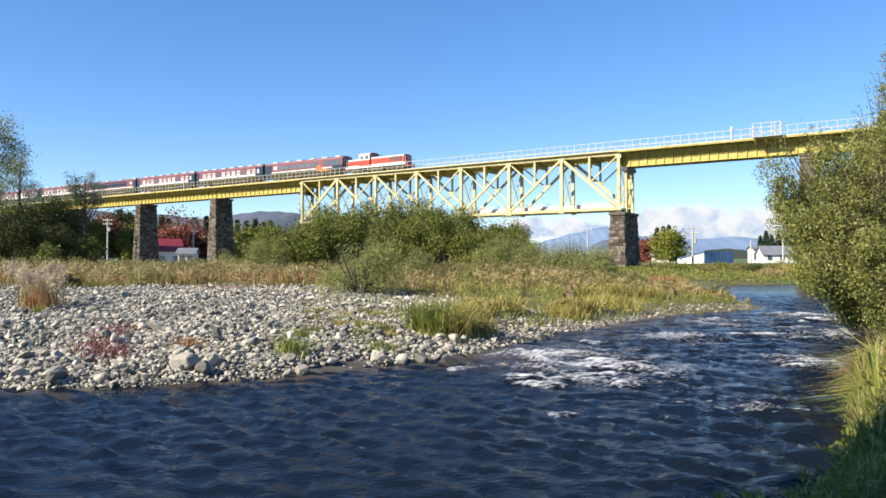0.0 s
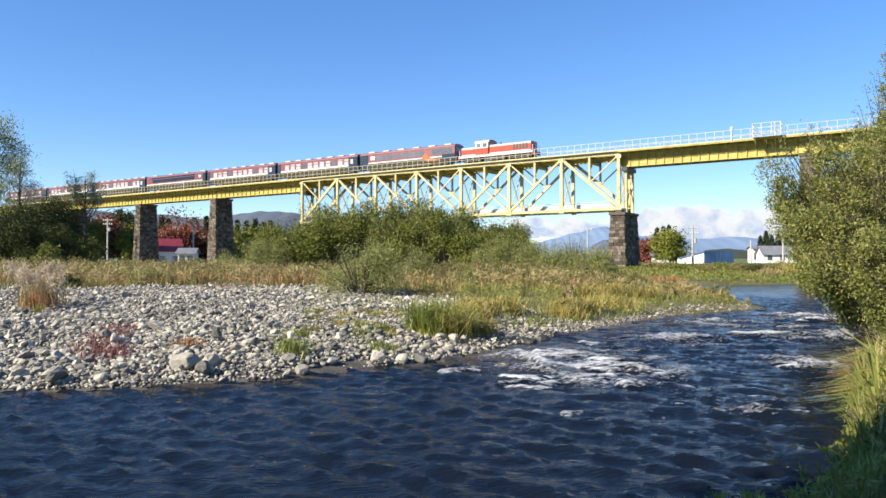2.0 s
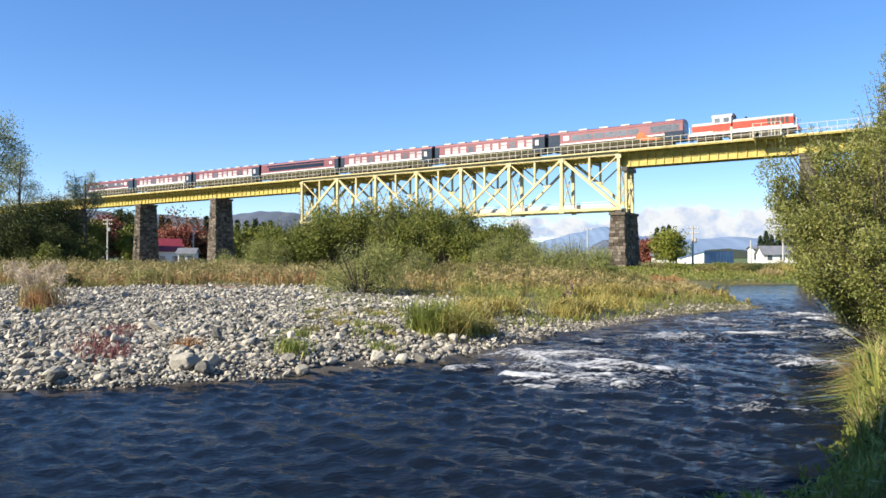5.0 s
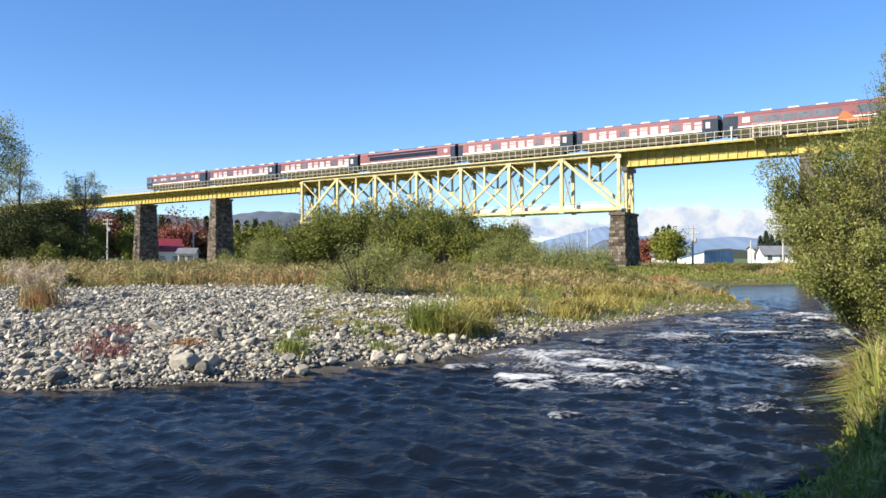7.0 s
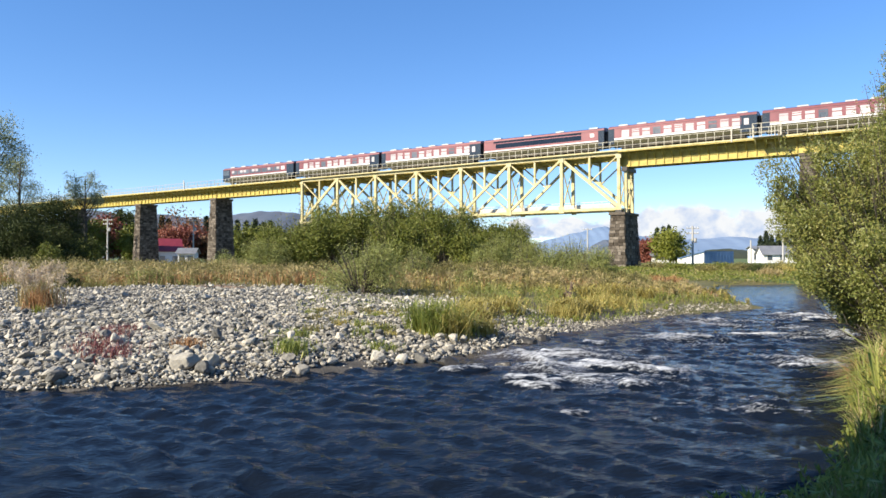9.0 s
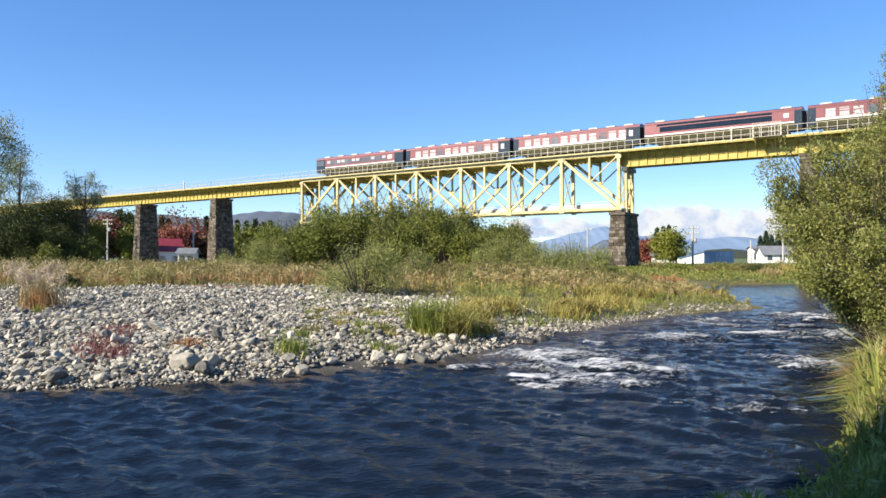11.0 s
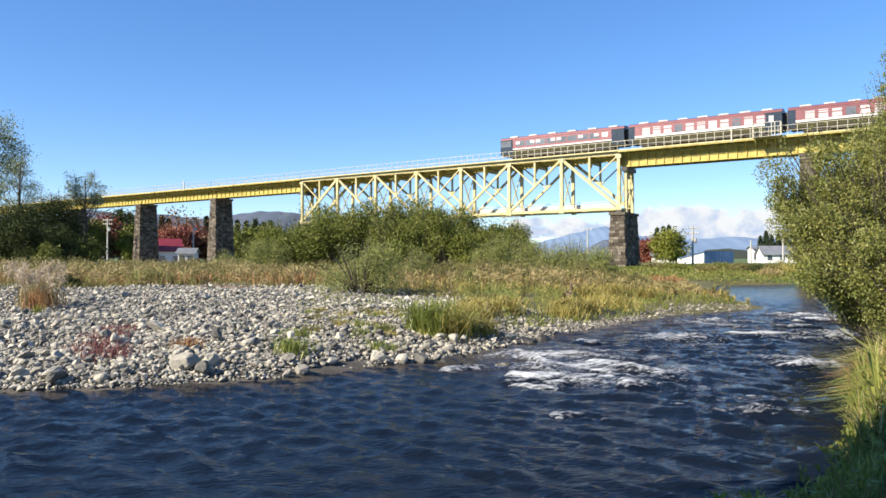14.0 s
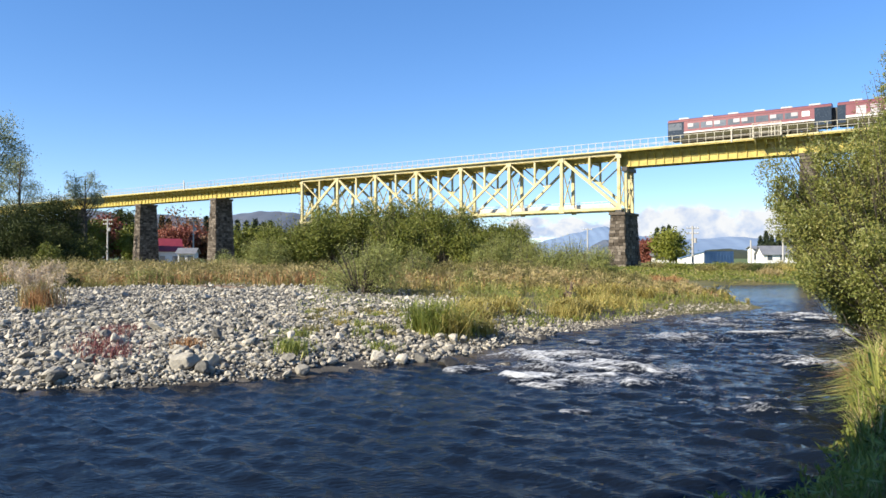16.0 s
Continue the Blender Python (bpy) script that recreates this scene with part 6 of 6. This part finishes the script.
def lean_to_shed(px, Y):
    """A shed with a white end wall rising to the corner px and a long blue sheet metal side."""
    x = spot(px, Y)
    gz = float(height([(x, Y)])[0])
    t = thing("shed", pose(x, Y, gz), "white shed with a long blue sheet metal side", "shed")
    a, b, up, low = Vector((-5.6, 2.6, 0)), Vector((9.0, 4.6, 0)), 2.75, 1.05
    foot = [Vector((0, 0, -0.2)), a + Vector((0, 0, -0.2)), a + b + Vector((0, 0, -0.2)), b + Vector((0, 0, -0.2))]
    head = [Vector((0, 0, up)), a + Vector((0, 0, low)), a + b + Vector((0, 0, low)), b + Vector((0, 0, up))]
    part("end_wall", MB().add(foot + head, [(1, 0, 4, 5), (3, 2, 6, 7), (2, 1, 5, 6)]), M_WHITE, t)
    part("side_wall", MB().add([foot[0], foot[3], head[3], head[0]], [(0, 1, 2, 3)]), M_BLUEROOF, t)
    out = Vector((-0.1, -0.3, 0))
    top = [head[0] + out, head[1] + out, head[2] - out, head[3] - out]
    part("roof", MB().add([p + Vector((0, 0, h)) for h in (0.01, 0.16) for p in top], [(0, 1, 2, 3), (7, 6, 5, 4), (0, 4, 5, 1), (1, 5, 6, 2), (2, 6, 7, 3), (3, 7, 4, 0)]), M_BLUEROOF, t)
    for k in range(10):
        p = b * ((k + 0.5) / 10)
        part("rib", MB().beam(p + Vector((0.02, -0.05, -0.1)), p + Vector((0.02, -0.05, up - 0.05)), 0.06, 0.02), M_BLUEROOF, t)


lean_to_shed(1246, 178)
house(1172, 195, 6.0, 5, 2.0, 3.2, -8, M_GREYROOF, "small white shed with a grey roof")
house(1337, 205, 2.6, 4.0, 3.8, 4.4, 0, M_GREYROOF, "narrow white outbuilding with a grey roof")
house(1378, 195, 9.5, 6, 2.4, 4.4, -6, M_GREYROOF, "low white house with a grey roof")


def utility_pole(px, py, Y, arms):
    x = spot(px, Y)
    gz = float(height([(x, Y)])[0])
    H = top_z(py, Y) - gz
    t = thing("utility_pole", pose(x, Y, gz - 0.2), "grey concrete utility pole with crossarms" if arms else "plain grey concrete pole", "pole", "utility poles")
    part("mast", MB().tube([(0, 0, 0), (0, 0, H)], [0.2, 0.14], 8), M_CONCRETE, t)
    for k in range(arms):
        z = H - 0.4 - 0.9 * k
        part("crossarm", MB().box(-1.1, 1.1, -0.06, 0.06, z - 0.07, z + 0.07), M_CONCRETE, t)
        for s in (-0.9, -0.4, 0.4, 0.9):
            part("insulator", MB().tube([(s, 0, z + 0.07), (s, 0, z + 0.28)], [0.06, 0.05], 6), M_WHITE, t)
    if arms > 1:
        part("transformer", MB().tube([(0.45, 0, H - 2.9), (0.45, 0, H - 2.1)], [0.25, 0.25], 8), M_CONCRETE, t)


for px, py, Y, arms in ((190, 385, 165, 2), (342, 386, 175, 2), (1226, 398, 125, 2), (1329, 424, 160, 0), (1386, 398, 150, 1), (1040, 402, 170, 1)):
    utility_pole(px, py, Y, arms)

# shrubs and grass on the far bank of the pool
# the dark leaved bush at px 1345 stands in for a shadow there
for px, py, Y, R, M in ((1245, 470, 84, 1.6, M_OLIVEG), (1275, 468, 88, 1.8, M_WILLOW), (1310, 468, 86, 1.8, M_OLIVEG), (1345, 472, 84, 1.8, M_DARKSHADELEAF), (1380, 466, 88, 2.2, M_OLIVEG),
                        (1200, 474, 90, 1.8, M_WILLOW), (1160, 472, 92, 2.0, M_OLIVEG), (1410, 470, 84, 2.2, M_YELLOWG), (1440, 462, 86, 2.4, M_WILLOW), (1360, 484, 78, 1.2, M_DRY)):
    shrub("riverbank_bush", spot(px, Y), Y, 1.35 * max(0.8, top_z(py, Y) - float(height([(spot(px, Y), Y)])[0])), R, 46, 3000, 0.2, M, "leafy bush on the far river bank", seed=px)


def far_bank():
    rng = np.random.RandomState(77)
    for name, M, lab, n, hh in (("field_weeds", M_WILLOW, "green weeds over the far field edge", 60000, 0.5), ("field_dry_grass", M_DRY, "dry grass along the far river bank", 9000, 0.6)):
        y = rng.uniform(70, 125, n)
        x = rng.uniform(0.20, 0.62, n) * y
        p = np.column_stack([x, y])
        p = p[~inside(p, RIVER)]
        if M is M_DRY:
            p = p[p[:, 1] < 84]
        tagged(part(name, leaves(MB(), np.column_stack([p, height(p) + hh * rng.uniform(0, 0.8, len(p)) ** 1.5]), 0.18, 0.10, rng, 0.0, 0.8), M), lab, "grass", kind="stuff")


far_bank()

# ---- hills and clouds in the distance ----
# distance haze is painted into both ridge colours as grey blue
M_RIDGE = mat("hazed_ridge_forest", [(0.045, 0.07, 0.105), (0.07, 0.09, 0.125), (0.10, 0.105, 0.125)], 0.004, 0.95, bump=0)
M_HAZERIDGE = mat("hazed_mountain", [(0.107, 0.168, 0.269), (0.156, 0.22, 0.323)], 0.003, 0.95, bump=0)
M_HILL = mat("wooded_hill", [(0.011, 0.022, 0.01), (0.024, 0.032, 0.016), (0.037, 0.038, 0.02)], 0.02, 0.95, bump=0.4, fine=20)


def ridge(name, px0, px1, Y, tops, deep, material, label, rough):
    """A range of hills: its skyline goes through the heights given, evenly spaced."""
    n, m = 120, 8
    u = np.linspace(0, 1, n)
    x = spot(px0, Y) + (spot(px1, Y) - spot(px0, Y)) * u
    hz = np.interp(u, np.linspace(0, 1, len(tops)), [top_z(t, Y) for t in tops])
    hz = np.maximum(1, hz + rough * (wob(x, x * 0, (x[-1] - x[0]) / 30, 5) + 0.5 * wob(x, x * 0, (x[-1] - x[0]) / 90, 6)))
    v = []
    for j in range(m):
        s = j / (m - 1)
        prof = math.sin(math.pi * s) ** 0.9
        v.append(np.stack([x, np.full(n, Y + (s - 0.5) * deep), -5 + (hz + 5) * prof * (1 + 0.04 * wob(x, x * 0 + j * 900.0, (x[-1] - x[0]) / 25, 8) * (1 - prof))], 1))
    i = (np.arange(m - 1)[:, None] * n + np.arange(n - 1)[None]).ravel()
    tagged(part(name, MB().add(np.concatenate(v), np.stack([i, i + 1, i + n + 1, i + n], 1)), material, None, "", True), label, "hill", kind="structure")


ridge("hill_west", 60, 760, 2200, (440, 400, 372, 380, 378, 388, 382, 377, 380, 392, 410, 430, 445), 900, M_RIDGE, "distant wooded ridge painted grey blue with haze", 6)
ridge("mountain_north", 920, 1240, 3900, (440, 427, 421, 413, 408, 402, 409, 416, 419, 422, 430, 440), 900, M_HAZERIDGE, "far mountain on the horizon painted blue with haze", 9)
ridge("mountain_east", 1080, 1700, 3600, (440, 428, 424, 422, 420, 424, 421, 424, 420, 425, 430, 425, 440), 900, M_HAZERIDGE, "far mountain on the horizon painted blue with haze", 8)
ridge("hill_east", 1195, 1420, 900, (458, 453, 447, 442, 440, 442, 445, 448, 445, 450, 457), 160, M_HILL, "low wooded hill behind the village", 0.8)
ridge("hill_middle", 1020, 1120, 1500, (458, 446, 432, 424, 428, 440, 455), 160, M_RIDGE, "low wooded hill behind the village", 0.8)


def cloud_material(seed, cover):
    """Cumulus against the sky: lumpy above, thinning out below."""
    m = bpy.data.materials.new("cloud")
    m.use_nodes = True
    nt = m.node_tree
    N, K = nt.nodes.new, nt.links.new
    nt.nodes.remove(nt.nodes["Principled BSDF"])
    co, sep = N("ShaderNodeTexCoord"), N("ShaderNodeSeparateXYZ")
    K(co.outputs["Generated"], sep.inputs[0])

    def noise_at(scale, detail, off):
        mp, nz = N("ShaderNodeMapping"), N("ShaderNodeTexNoise")
        mp.inputs["Location"].default_value = (off, seed, 0)
        mp.inputs["Scale"].default_value = (5.5, 1, 1.6)
        nz.inputs["Scale"].default_value, nz.inputs["Detail"].default_value, nz.inputs["Roughness"].default_value = scale, detail, 0.58
        K(co.outputs["Generated"], mp.inputs[0]), K(mp.outputs[0], nz.inputs[0])
        return nz.outputs[0]

    def math_node(op, a, b):
        n = N("ShaderNodeMath")
        n.operation = op
        for q, val in enumerate((a, b)):
            if isinstance(val, float):
                n.inputs[q].default_value = val
            else:
                K(val, n.inputs[q])
        return n.outputs[0]
    # thick in the lower middle, gone at the rim
    env = N("ShaderNodeValToRGB")
    env.color_ramp.interpolation = "EASE"
    for i, (pos, val) in enumerate(((0.0, 0.0), (0.18, 0.62), (0.5, 0.62), (1.0, 0.0))):
        e = env.color_ramp.elements[i] if i < 2 else env.color_ramp.elements.new(pos)
        e.position, e.color = pos, (val, val, val, 1)
    K(sep.outputs["Z"], env.inputs[0])
    rim = N("ShaderNodeValToRGB")
    for i, (pos, val) in enumerate(((0.0, 0.0), (0.15, 1.0), (0.85, 1.0), (1.0, 0.0))):
        e = rim.color_ramp.elements[i] if i < 2 else rim.color_ramp.elements.new(pos)
        e.position, e.color = pos, (val, val, val, 1)
    K(sep.outputs["X"], rim.inputs[0])
    dens = math_node("ADD", math_node("MULTIPLY", env.outputs[0], rim.outputs[0]), noise_at(1.3, 6.0, seed * 3.1))
    cut = N("ShaderNodeMapRange")
    cut.interpolation_type = "SMOOTHSTEP"
    cut.inputs["From Min"].default_value, cut.inputs["From Max"].default_value = cover, cover + 0.16
    K(dens, cut.inputs[0])
    # sunlit white tops and blue grey shaded bases are painted in
    shade = N("ShaderNodeValToRGB")
    shade.color_ramp.elements[0].position, shade.color_ramp.elements[0].color = 0.42, (0.58, 0.69, 0.90, 1)
    shade.color_ramp.elements[1].position, shade.color_ramp.elements[1].color = 0.60, (0.93, 0.95, 0.97, 1)
    K(math_node("ADD", math_node("MULTIPLY", sep.outputs["Z"], 0.25), math_node("MULTIPLY", noise_at(2.2, 5.0, seed * 3.1 + 0.05), 0.85)), shade.inputs[0])
    # the sheet glows by itself in place of sunlight on the clouds
    em, tr, mx = N("ShaderNodeEmission"), N("ShaderNodeBsdfTransparent"), N("ShaderNodeMixShader")
    em.inputs[1].default_value = 0.47
    K(shade.outputs[0], em.inputs[0])
    K(cut.outputs[0], mx.inputs[0]), K(tr.outputs[0], mx.inputs[1]), K(em.outputs[0], mx.inputs[2])
    K(mx.outputs[0], nt.nodes["Material Output"].inputs[0])
    return m


def cloud_bank(px0, px1, py0, py1, Y, seed, cover, label):
    x0, x1, z0, z1 = spot(px0, Y), spot(px1, Y), top_z(py1, Y), top_z(py0, Y)
    mb = MB().add([(x0, Y, z0), (x1, Y + 1, z0), (x1, Y + 1, z1), (x0, Y, z1)], [(0, 1, 2, 3)])
    tagged(part("cloud_backdrop", mb, cloud_material(seed, cover)), label, "cloud", kind="structure")


cloud_bank(1070, 1560, 330, 450, 4550, 2.0, 0.86, "white cumulus clouds low over the mountains")
cloud_bank(860, 1220, 365, 430, 4650, 5.0, 0.9, "thin white cloud streak low over the mountains")


motions()
